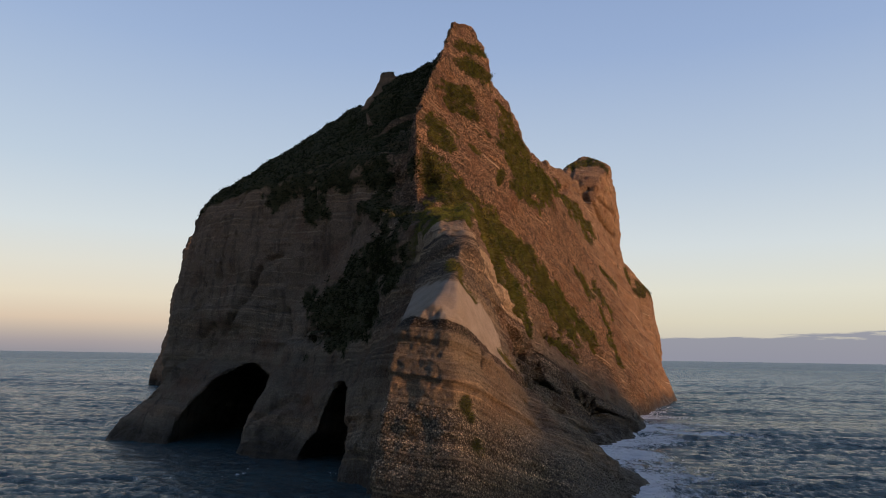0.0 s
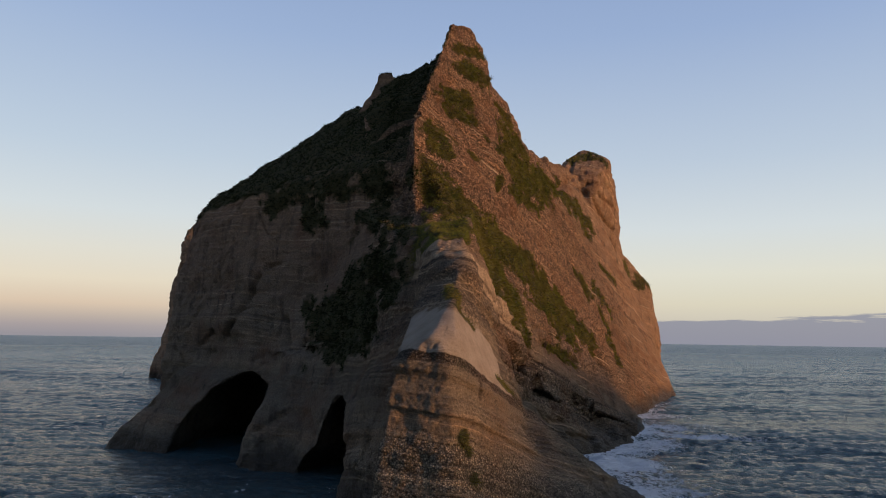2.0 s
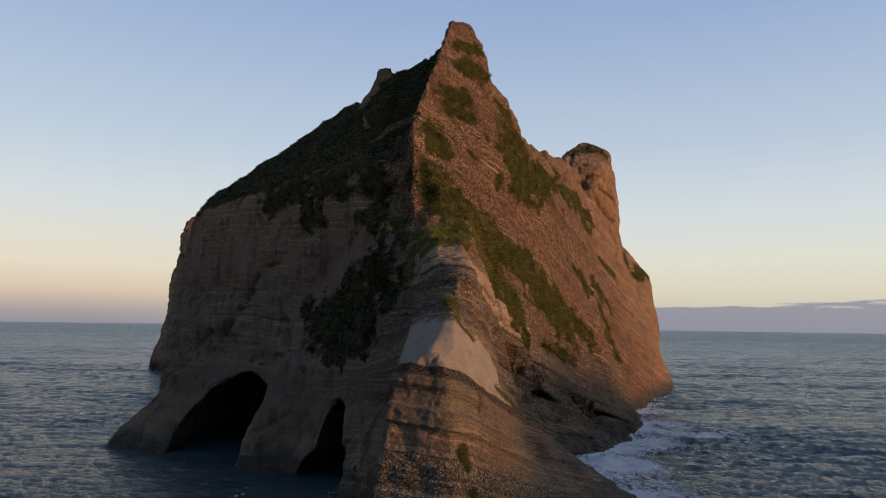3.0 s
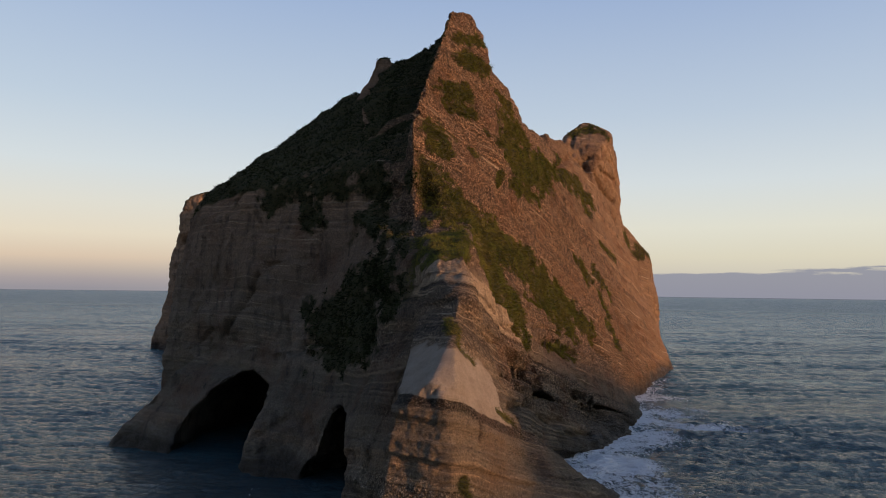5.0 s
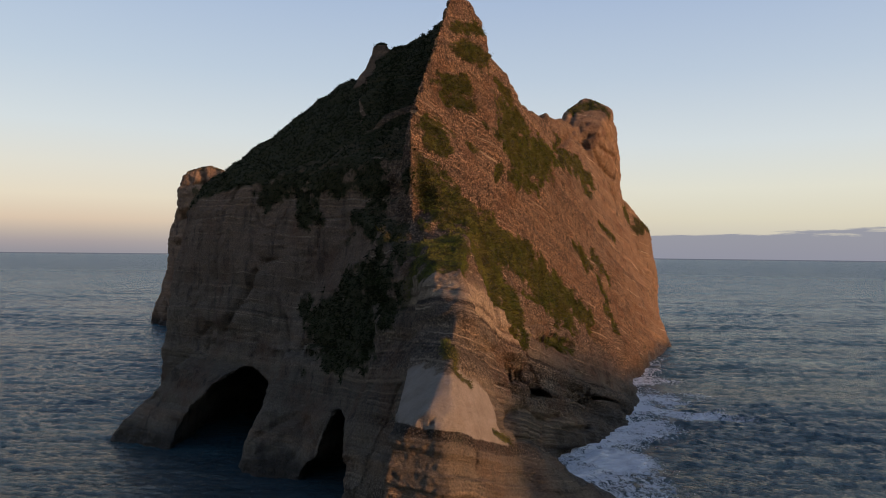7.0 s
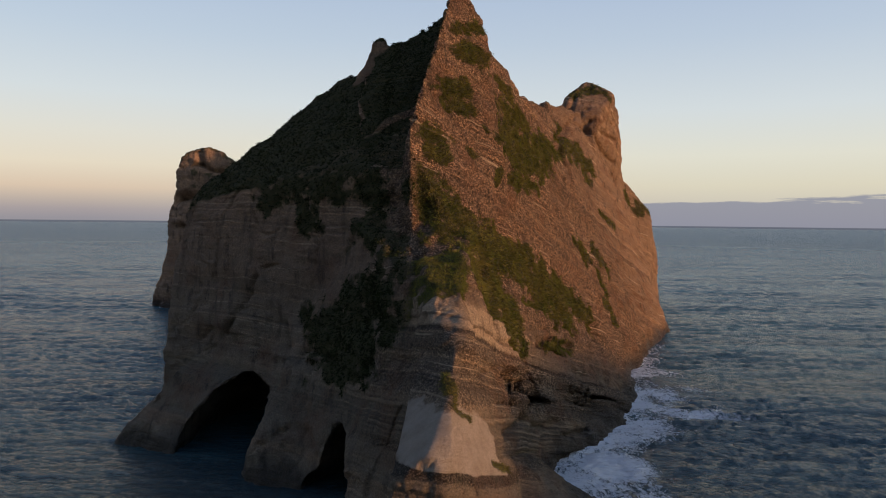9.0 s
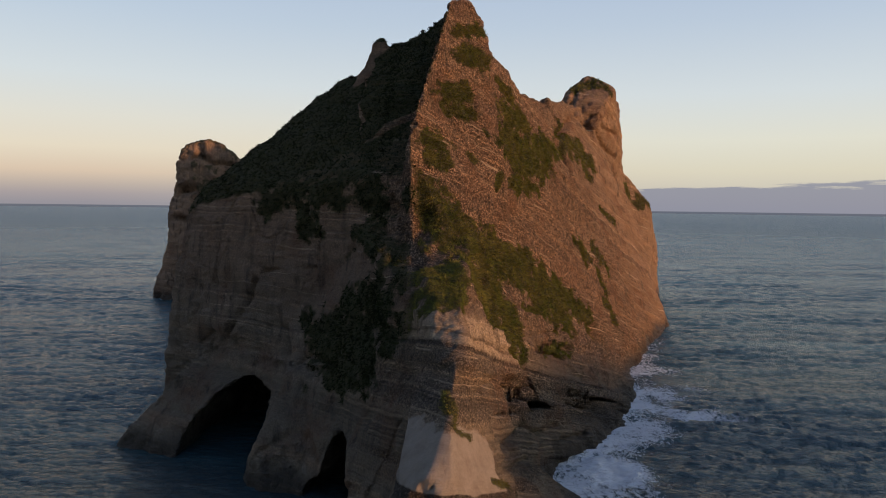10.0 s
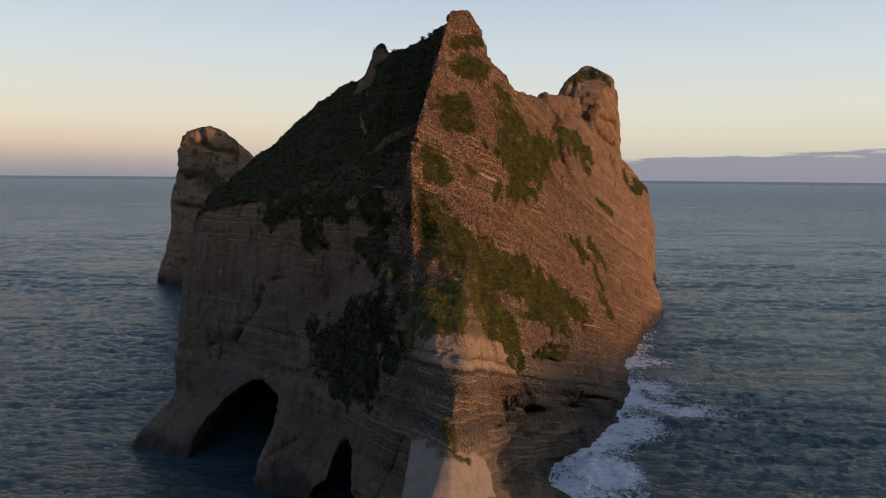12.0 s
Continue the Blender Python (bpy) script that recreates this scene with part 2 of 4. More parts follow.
    # rust and dark stains at two sizes, streaks down the faces
    off_cap = m.math("SUBTRACT", 1.0, m.math("MULTIPLY", cap, 0.8))
    sound = m.spread(sy, 60.0, 52.0, 1.0, 0.45)
    colour = m.mix(m.math("MULTIPLY", m.math("MULTIPLY", m.spread(m.noise(0.20, 5.0, 0.6), 0.50, 0.70), 0.55), m.math("MULTIPLY", off_cap, sound)), colour, (0.150, 0.072, 0.040))
    streak = m.noise(1.0, 4.0, 0.6, m.scaled((0.9, 0.9, 0.11)))
    colour = m.mix(m.math("MULTIPLY", m.math("MULTIPLY", m.spread(streak, 0.53, 0.68), 0.55), m.math("MULTIPLY", off_cap, sound)), colour, (0.040, 0.036, 0.030))
    grain = m.noise(6.5, 8.0, 0.82)
    colour = m.mix(m.math("MULTIPLY", off_cap, 0.75), colour, m.stops(grain, [(0.32, (0.18, 0.18, 0.18)), (0.48, (0.92, 0.91, 0.89)), (0.64, (1.75, 1.68, 1.58))]), "MULTIPLY")
    lichen = m.math("MULTIPLY", m.math("MULTIPLY", m.spread(m.noise(0.6, 6.0, 0.65), 0.56, 0.66), 0.30), off_cap)
    colour = m.mix(lichen, colour, (0.060, 0.064, 0.040))
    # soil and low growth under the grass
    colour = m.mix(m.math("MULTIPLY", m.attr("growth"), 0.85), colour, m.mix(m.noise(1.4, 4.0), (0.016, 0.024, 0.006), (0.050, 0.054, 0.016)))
    # wet weed-dark band at the water
    height = m.math("ADD", m.dot((0.0, 0.0, 1.0)), m.spread(m.noise(0.35, 4.0), 0.0, 1.0, -1.6, 1.6))
    wet = m.spread(height, 3.2, 0.9)
    colour = m.mix(m.math("MULTIPLY", wet, 0.85), colour, (0.022, 0.019, 0.015))
    rough = m.spread(wet, 0.0, 1.0, 0.93, 0.45)
    relief = m.math("ADD", m.math("MULTIPLY", grain, 0.5), m.math("MULTIPLY", m.math("MULTIPLY", pebble, pebbly), -0.8))
    relief = m.math("ADD", relief, m.math("MULTIPLY", thin, m.spread(laminated, 0.0, 1.0, 0.15, 0.9)))
    relief = m.math("MULTIPLY", relief, off_cap)
    nrm = m.bump(relief, 1.0, 0.55, m.bump(m.noise(0.9, 8.0, 0.78), 1.0, 0.9))
    return m.finish(colour, rough, nrm)


def leaf_material(name, dark, light, dry):
    m = Nodes(name, 0.75)
    isl = m.nodes.new("ShaderNodeNewGeometry").outputs["Random Per Island"]
    colour = m.stops(isl, [(0.0, dark), (0.55, light), (0.85, light), (1.0, dry)])
    colour = m.mix(m.spread(m.noise(0.35, 3.0), 0.35, 0.65), colour, m.mix(0.55, colour, dry))
    colour = m.mix(0.8, colour, m.stops(m.noise(0.8, 4.0, 0.6), [(0.33, (0.40, 0.42, 0.40)), (0.50, (0.95, 0.95, 0.90)), (0.66, (1.45, 1.35, 1.15))]), "MULTIPLY")
    m.shader.inputs["Specular IOR Level"].default_value = 0.08
    return m.finish(colour)


def sea_material():
    m = Nodes("sea_water", 0.10)
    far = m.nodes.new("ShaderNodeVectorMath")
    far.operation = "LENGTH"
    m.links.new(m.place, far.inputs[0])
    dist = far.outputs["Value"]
    patch = m.noise(0.012, 4.0, 0.6, m.scaled((0.5, 1.6, 1.0)))
    deep = m.mix(m.spread(patch, 0.35, 0.65), (0.014, 0.038, 0.044), (0.022, 0.056, 0.066))
    # lather: streaks and cells of foam where the sheet says so
    foam = m.attr("foam")
    web = m.spread(m.cells(0.85, "DISTANCE_TO_EDGE", "Distance", m.nodes and None), 0.0, 0.22, 1.0, 0.0)
    lace = m.noise(1.1, 7.0, 0.72, m.scaled((1.0, 0.55, 1.0)), 1.6)
    amount = m.math("ADD", m.math("MULTIPLY", foam, 1.15), m.math("MULTIPLY", m.math("SUBTRACT", lace, 0.5), 1.7))
    amount = m.math("ADD", amount, m.math("MULTIPLY", web, 0.16))
    # bluer and lighter with distance: reflected sky put into the water's colour
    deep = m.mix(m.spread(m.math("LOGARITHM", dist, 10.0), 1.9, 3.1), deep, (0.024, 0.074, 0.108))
    fray = m.noise(3.2, 6.0, 0.7, m.scaled((1.0, 0.7, 1.0)), 1.2)
    amount = m.math("ADD", amount, m.math("MULTIPLY", m.math("SUBTRACT", fray, 0.5), 1.1))
    white = m.math("MULTIPLY", m.spread(amount, 0.50, 0.86), m.spread(foam, 0.0, 0.18))
    lane = m.noise(0.035, 7.0, 0.74, m.scaled((0.30, 2.2, 1.0)), 0.4)
    deep = m.mix(1.0, deep, m.stops(lane, [(0.36, (0.65, 0.70, 0.76)), (0.50, (0.96, 0.98, 1.0)), (0.64, (1.35, 1.36, 1.32))]), "MULTIPLY")
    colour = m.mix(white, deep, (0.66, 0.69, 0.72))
    rough = m.math("MAXIMUM", m.spread(white, 0.0, 1.0, 0.09, 0.75), m.spread(m.math("LOGARITHM", dist, 10.0), 1.9, 3.1, 0.09, 0.30))
    m.shader.inputs["IOR"].default_value = 1.33
    m.join(m.spread(m.math("LOGARITHM", dist, 10.0), 1.9, 3.0, 0.50, 0.11), m.shader.inputs["Specular IOR Level"])
    chop = m.noise(1.15, 6.0, 0.66, m.scaled((0.55, 1.5, 1.0)), 0.3)
    swell = m.noise(0.11, 4.0, 0.6, m.scaled((0.45, 1.7, 1.0)), 0.3)
    fine = m.noise(4.5, 5.0, 0.70, m.scaled((0.8, 1.3, 1.0)), 0.2)
    nrm = m.bump(fine, 0.75, 0.18, m.bump(chop, 0.9, 0.75, m.bump(swell, 0.8, 2.0)))
    return m.finish(colour, rough, nrm)


ROCK = rock_material()
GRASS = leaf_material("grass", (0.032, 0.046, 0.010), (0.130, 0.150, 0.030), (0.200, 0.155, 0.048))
# near-black scrub leaves: the shade of the left slopes is in this colour
SHADED_SCRUB = leaf_material("scrub", (0.005, 0.009, 0.003), (0.018, 0.027, 0.008), (0.030, 0.030, 0.012))
SHRUB = leaf_material("shrub", (0.014, 0.022, 0.008), (0.045, 0.060, 0.018), (0.080, 0.066, 0.026))
SEA = sea_material()


# ---- noise for shapes ----
def hashed(i, j, k, seed):
    h = (i * 374761393 + j * 668265263 + k * 2147483647 + seed * 974711) & 0xFFFFFFFF
    h = ((h ^ (h >> 13)) * 1274126177) & 0xFFFFFFFF
    return ((h ^ (h >> 16)) & 0xFFFF) / 32767.5 - 1.0


def smooth_noise(p, seed=0):
    f = np.floor(p)
    t = p - f
    t = t * t * t * (t * (t * 6 - 15) + 10)
    i, j, k = f.astype(np.int64).T
    out = 0.0
    for a in (0, 1):
        for b in (0, 1):
            for c in (0, 1):
                w = (t[:, 0] if a else 1 - t[:, 0]) * (t[:, 1] if b else 1 - t[:, 1]) * (t[:, 2] if c else 1 - t[:, 2])
                out = out + w * hashed(i + a, j + b, k + c, seed)
    return out


def rough_noise(p, octaves=4, seed=0, gain=0.5):
    out, amp = 0.0, 1.0
    for o in range(octaves):
        out = out + amp * smooth_noise(p * 2.03 ** o + 7.7 * o, seed + o)
        amp *= gain
    return out


# ---- solid rock: blocks cut by joint faces ----
def cut(x, y, z, az, up):
    """A joint face through a place; az: bearing of its outward side from +x, up: how far that side is tilted to the sky."""
    a, u = radians(az), radians(up)
    n = (math.cos(u) * math.cos(a), math.cos(u) * math.sin(a), math.sin(u))
    return (*n, n[0] * x + n[1] * y + n[2] * z)


def smax(a, b, k):
    h = np.clip(0.5 + 0.5 * (a - b) / k, 0, 1)
    return b + (a - b) * h + k * h * (1 - h)


BLOCKS = [
    # fin of conglomerate up to the summit
    (0.25, [cut(3.81, 87.52, 42.64, -37.7, 16.7), cut(2.00, 96.96, 54.95, -90.0, 85.6), cut(3.63, 96.08, 54.50, -7.1, 41.5), cut(5.92, 93.12, 49.10, 24.2, -2.4),
          cut(-3.53, 75.12, 35.40, -140.2, 14.0), cut(-0.1, 102, 50.3, 101, 21), cut(-3.74, 76.03, 35.38, 178.0, 12.1), cut(-0.53, 97.00, 54.61, 179.8, 10.1)]),
    # body under the scrub roof
    (0.8, [cut(13.72, 94.55, 21.93, -23.4, 16.9), cut(-24.64, 86.60, 23.50, -121.4, 7.9), cut(-6.05, 72.81, 24.00, -120.3, 2.3), cut(-10.63, 81.80, 34.01, -119.4, 48.2),
          cut(-16.4, 103.7, 46.7, -141, 52), cut(-27.24, 94.85, 33.28, -130.9, 49.7), cut(-34.26, 91.41, 28.12, 162.4, 2.5), cut(0, 104, 52.6, 75, 80),
          cut(-20.48, 105.99, 41.11, 132.6, 44.3), cut(-29.07, 96.97, 32.58, 162.6, 34.8), cut(0, 130.1, 30, 103, 11), cut(7.94, 100.10, 49.88, 20.6, 54.0), cut(3.32, 78.06, 29.44, -40.0, 29.8)]),
    # tooth on the skyline
    (0.4, [cut(-10.67, 101.97, 49.81, 175.5, 15.3), cut(-10.60, 101.89, 52.42, -91.0, 72.1), cut(-10.03, 99.87, 48.10, -92.7, 10.9), cut(-10.10, 105.14, 47.99, 94.0, 7.1),
          cut(-6.9, 102, 49.9, 1, 22)]),
    # crest from tooth to summit
    (0.5, [cut(-2.91, 101.40, 52.83, 180.2, 72.1), cut(-10.56, 81.91, 33.90, -128.2, 43.8), cut(-4, 103.5, 50, 90, 20), cut(0.5, 98, 50, 0, 0),
          cut(-10, 101, 48, 180, 0), cut(-5, 84, 48, -90, 0)]),
    # shoulder between the fin and the prow
    (0.5, [cut(1.5, 70.6, 23.1, -40.6, 27.8), cut(-2.3, 68.4, 23.3, -140, 21.6), cut(0, 82, 20, 90, 0), cut(0.5, 64, 22.2, -90, 62), cut(4.4, 75, 23, -8, 14), cut(0, 70, 14, 0, -80)]),
    # prow ridge
    (0.5, [cut(3.88, 63.04, 15.95, -7.5, 14.0), cut(-4.39, 57.11, 10.48, -178.2, 26.4), cut(-7.59, 65.04, 8.97, -171.5, 9.2), cut(0.90, 54.82, 19.60, -90.0, 61.9),
          cut(-2.29, 50.14, 10.37, -98.5, 12.1), cut(0, 84.9, 20, 90, 0), cut(-0.5, 69.3, 25.4, -90, 72), cut(-0.7, 54.0, 16.7, -155, 10)]),
    # crest of the prow
    (0.4, [cut(-0.5, 55, 20.3, -163, 36), cut(4.0, 63, 16.0, -8.3, 14), cut(0.9, 54.7, 19.5, -90, 50), cut(0, 55, 20.7, -90, 75),
          cut(0, 76, 20, 90, 0), cut(-0.7, 54.0, 16.9, -155, 10), cut(-2.5, 58, 12, 180, 4), cut(0, 51.5, 10, -90, 0)]),
    # nose with the pale cap
    (0.2, [cut(5.02, 49.46, 8.36, -15.3, 23.5), cut(-2.77, 44.98, 8.96, 177.3, 6.0), cut(-1.96, 43.24, 12.29, -159.2, 47.6), cut(1.39, 44.18, 14.34, -59.9, 42.1),
          cut(-0.11, 41.12, 9.50, -96.3, 9.2), cut(0.5, 44.7, 14.6, -90, 62), cut(0, 62, 10, 90, 0), cut(3.37, 44.09, 8.97, -41.3, 9.9),
          cut(4.2, 53, 11, 45, 5)]),
    # apron of ledges
    (0.6, [cut(7.4, 52.3, 5.5, -29, 50), cut(15, 57.4, 0.1, -22, 35), cut(15.33, 70.15, 0.44, 8.0, 37.0), cut(-2, 50, 3, 180, 0),
          cut(4, 46, 3, -80, 35), cut(10, 110, 5, 90, 0), cut(5.92, 68.12, 5.49, 12.1, 57.1)]),
    # ledges under the lit slab
    (0.6, [cut(15.3, 88.4, 12.1, -40, 50), cut(8.7, 79.8, 15.4, -50, 35), cut(23.07, 95.95, 2.09, -36.2, 36.4), cut(14.5, 82, 2, -70, 30),
          cut(32.38, 122.15, 1.58, -15.6, 33.3), cut(0, 70, 0, 180, 0), cut(10, 75, 10, -90, 20), cut(10, 130, 5, 90, 0),
          cut(12, 85, 14.5, -60, 65)]),
    # slope between cliff and prow
    (0.5, [cut(-8.61, 68.85, 14.00, -149.8, 15.8), cut(-19, 80, 10, 180, 10), cut(-6.68, 72.69, 25.09, -119.6, 60.9), cut(0, 70, 10, 0, 10),
          cut(0, 90, 10, 90, 0)]),
    # pillar beside the cave
    (0.5, [cut(-18.01, 74.89, 7.21, -165.5, 19.9), cut(-14.35, 72.92, 5.81, -100.6, 25.3), cut(-16, 76, 11.3, -100, 68), cut(-11.5, 75, 5, -10, 4),
          cut(0, 90, 0, 90, 0)]),
    # foot of the dark cliff
    (0.5, [cut(-33.28, 85.59, 8.46, -112.9, 24.2), cut(-34.89, 90.08, 4.19, -187.2, 37.3), cut(-30.08, 89.72, 11.48, -101.1, 60.4), cut(-23.2, 85, 5, 0, -3),
          cut(0, 100.2, 0, 91, -1)]),
    # long body running back
    (1.0, [cut(37.44, 164.82, 24.20, -23.6, 14.2), cut(19.7, 108.2, 19.9, -27, 22), cut(18.09, 130.05, 48.60, 29.6, 90.4), cut(-8, 112, 20, 158, 10),
          cut(50, 215, 20, 70, 12), cut(0, 108, 10, -90, 0), cut(30, 150, 46, -20, 40)]),
    # saddle block
    (0.6, [cut(25.26, 147.46, 43.85, -26.0, 20.3), cut(20.51, 143.30, 46.38, -99.9, 8.7), cut(23.90, 152.10, 51.02, -63.8, 83.6), cut(19.43, 150.01, 46.01, 168.9, 7.9),
          cut(28.00, 175.12, 40.00, 90.9, 1.0)]),
    # head-shaped knob
    (0.8, [cut(42.27, 179.86, 46.99, -26.4, -10.4), cut(33.72, 167.05, 50.48, -95.1, 8.3), cut(28.89, 176.02, 53.14, 175.9, 7.9), cut(35.00, 175.88, 61.22, -90.0, 85.0),
          cut(40.35, 179.98, 56.47, 16.5, 44.5), cut(30.80, 176.01, 57.60, 176.1, 44.5), cut(38.01, 194.47, 49.93, 86.3, 9.2), cut(34.98, 171.05, 55.95, -88.6, 47.1)]),
    # brow of the knob
    (1.0, [cut(46.29, 192.14, 49.97, 3.6, -0.7), cut(47.42, 190.89, 57.24, 30.0, 59.0), cut(39.97, 187.66, 45.08, -95.5, 16.5), cut(38, 190, 48, 180, 0),
          cut(44, 203, 45, 90, 5), cut(46, 190, 40, -20, -12)]),
    # beak
    (0.8, [cut(60.27, 214.70, 22.15, -56.5, 16.3), cut(59.09, 215.17, 35.88, 14.2, 45.8), cut(45, 210, 30, -95, 15), cut(40, 210, 30, 170, 0),
          cut(54.96, 236.62, 20.02, 94.5, 12.6), cut(64.51, 221.96, 29.95, -21.7, 2.6)]),
]
STACK = [(1.5, [cut(-84, 222, 18, -172, 5), cut(-75, 214, 20, -95, 8), cut(-60, 222, 20, 0, 6), cut(-72, 240, 20, 90, 8), cut(-65, 222, 44, 15, 48),
                cut(-75, 222, 48.2, 100, 84), cut(-82, 222, 43, 172, 50)]),
         (1.0, [cut(-89.5, 225, 2, -170, 12), cut(-86, 225, 8.5, 180, 55), cut(-84, 216, 4, -95, 10), cut(-76, 222, 5, 0, 0), cut(-80, 238, 5, 90, 8), cut(-86, 222, 9.5, 0, 88)])]
CAVES = [((-24.6, 84.5, 1.5), (5.0, 16, 7.0), 0.42), ((-11.2, 65.5, 0.0), (2.6, 9, 3.0), 0.3), ((-9.4, 67.5, 0.2), (2.3, 8, 7.0), 0.08)]
SLOTS = [((9.0, 78.0, 7.4), (6.0, 7.5, 0.26)), ((17.0, 88.0, 5.2), (6.0, 7.0, 0.20)), ((14.2, 85.5, 11.0), (4.2, 6.0, 0.26)), ((5.6, 66.0, 9.6), (2.4, 7.0, 0.34)),
         ((22.0, 95.0, 3.2), (5.0, 6.0, 0.22))]
NOSE_CREASES = [((0.6, 44.6, 14.5), (0.4, 42.9, 13.6), 0.05),
          ((0.4, 42.9, 13.6), (0.1, 42.0, 13.0), 0.05),
          ((0.1, 42.0, 13.0), (-0.3, 41.6, 12.3), 0.06),
          ((-6.7, 62.7, 8.8), (-5.2, 57.8, 4.8), 0.10),
          ((2.3, 43.3, 10.3), (2.4, 43.1, 9.3), 0.07)]
LEDGE_CREASES = [((11.2, 81.7, 12.9), (14.3, 88.1, 11.7), 0.34),
          ((14.3, 88.1, 11.7), (17.8, 94.9, 10.1), 0.29),
          ((4.9, 63.3, 12.8), (6.9, 71.0, 11.6), 0.16),
          ((6.9, 71.0, 11.6), (10.1, 77.1, 10.0), 0.18),
          ((4.7, 51.0, 9.9), (8.3, 70.7, 7.1), 0.29),
          ((8.3, 70.7, 7.1), (10.5, 74.4, 5.4), 0.35),
          ((10.4, 74.2, 5.2), (13.9, 81.1, 3.8), 0.31),
          ((2.9, 52.7, 15.1), (5.2, 66.3, 13.2), 0.12),
          ((13.7, 79.7, 2.7), (17.6, 87.1, 1.0), 0.20),
          ((9.2, 78.5, 14.5), (16.5, 94.1, 12.8), 0.14)]
CLIFF_CREASES = [((-19.2, 83.0, 21.5), (-20.8, 83.9, 20.9), 0.20),
          ((-21.6, 84.2, 20.0), (-22.6, 84.5, 17.8), 0.21),
          ((-22.6, 84.5, 17.7), (-24.9, 85.2, 14.1), 0.28),
          ((-24.9, 85.2, 14.1), (-25.9, 85.7, 13.0), 0.28),
          ((-27.6, 86.8, 13.5), (-30.1, 88.0, 11.7), 0.22),
          ((-17.9, 81.0, 14.5), (-17.8, 80.2, 12.4), 0.33),
          ((-16.8, 78.1, 12.0), (-13.9, 75.8, 12.9), 0.19),
          ((-13.9, 75.8, 12.9), (-11.3, 72.5, 12.6), 0.18),
          ((-5.5, 76.0, 29.7), (-4.6, 68.2, 23.4), 0.23),
          ((-2.1, 69.3, 24.9), (-2.6, 72.1, 28.1), 0.17)]
KNOB_CREASES = [((29.4, 168.0, 52.9), (29.5, 160.6, 48.9), 0.40),
          ((29.5, 160.6, 48.9), (32.9, 166.4, 47.7), 0.40),
          ((32.9, 166.4, 47.7), (38.9, 174.4, 43.6), 0.49),
          ((32.5, 166.6, 48.9), (34.1, 167.0, 50.1), 0.27),
          ((34.1, 167.0, 50.1), (38.0, 170.1, 49.8), 0.28),
          ((33.4, 167.9, 53.0), (41.6, 177.0, 50.7), 0.28),
          ((36.5, 167.7, 48.0), (44.4, 183.9, 47.4), 0.36),
          ((31.4, 171.3, 56.3), (29.8, 168.0, 52.9), 0.35),
          ((30.3, 192.7, 57.0), (23.3, 143.0, 43.4), 0.55),
          ((38.9, 174.4, 43.6), (44.3, 185.9, 42.2), 0.44)]
STACK_CREASES = [((-82.5, 214.0, 32.6), (-76.0, 213.0, 34.4), 0.9), ((-74.2, 213.0, 50.0), (-73.7, 213.0, 43.8), 0.7), ((-76.0, 213.0, 43.4), (-61.0, 213.0, 39.8), 0.55), ((-80.0, 213.0, 24.6), (-66.0, 213.0, 22.0), 0.5)]
CREASES = NOSE_CREASES + LEDGE_CREASES + CLIFF_CREASES + KNOB_CREASES + STACK_CREASES
# creases: long hollows between two ends and a reach; caves: centre, half sizes, sideways lean with height; slots: gaps eaten out along the bedding


def solid(x, y, z, blocks, caves=()):
    out = None
    for k, faces in blocks:
        d = None
        for a, b, c, e in faces:
            f = a * x + b * y + c * z - e
            d = f if d is None else smax(d, f, k)
        out = d if out is None else -smax(-out, -d, 0.25)
    for (cx, cy, cz), (rx, ry, rz), lean in caves:
        q = np.sqrt(((x - cx - lean * (z - cz)) / rx) ** 2 + ((y - cy) / ry) ** 2 + ((z - cz) / rz) ** 2)
        out = smax(out, (1 - q) * min(rx, rz) * 0.9, 0.4)
    for (cx, cy, cz), (rx, ry, rs) in SLOTS if caves else ():
        across = BED[0] * (x - cx) + BED[1] * (y - cy) + BED[2] * (z - cz)
        q = np.sqrt(((x - cx) / rx) ** 2 + ((y - cy) / ry) ** 2 + (across / rs) ** 2)
        out = smax(out, (1 - q) * rs * 0.9, 0.15)
    return out


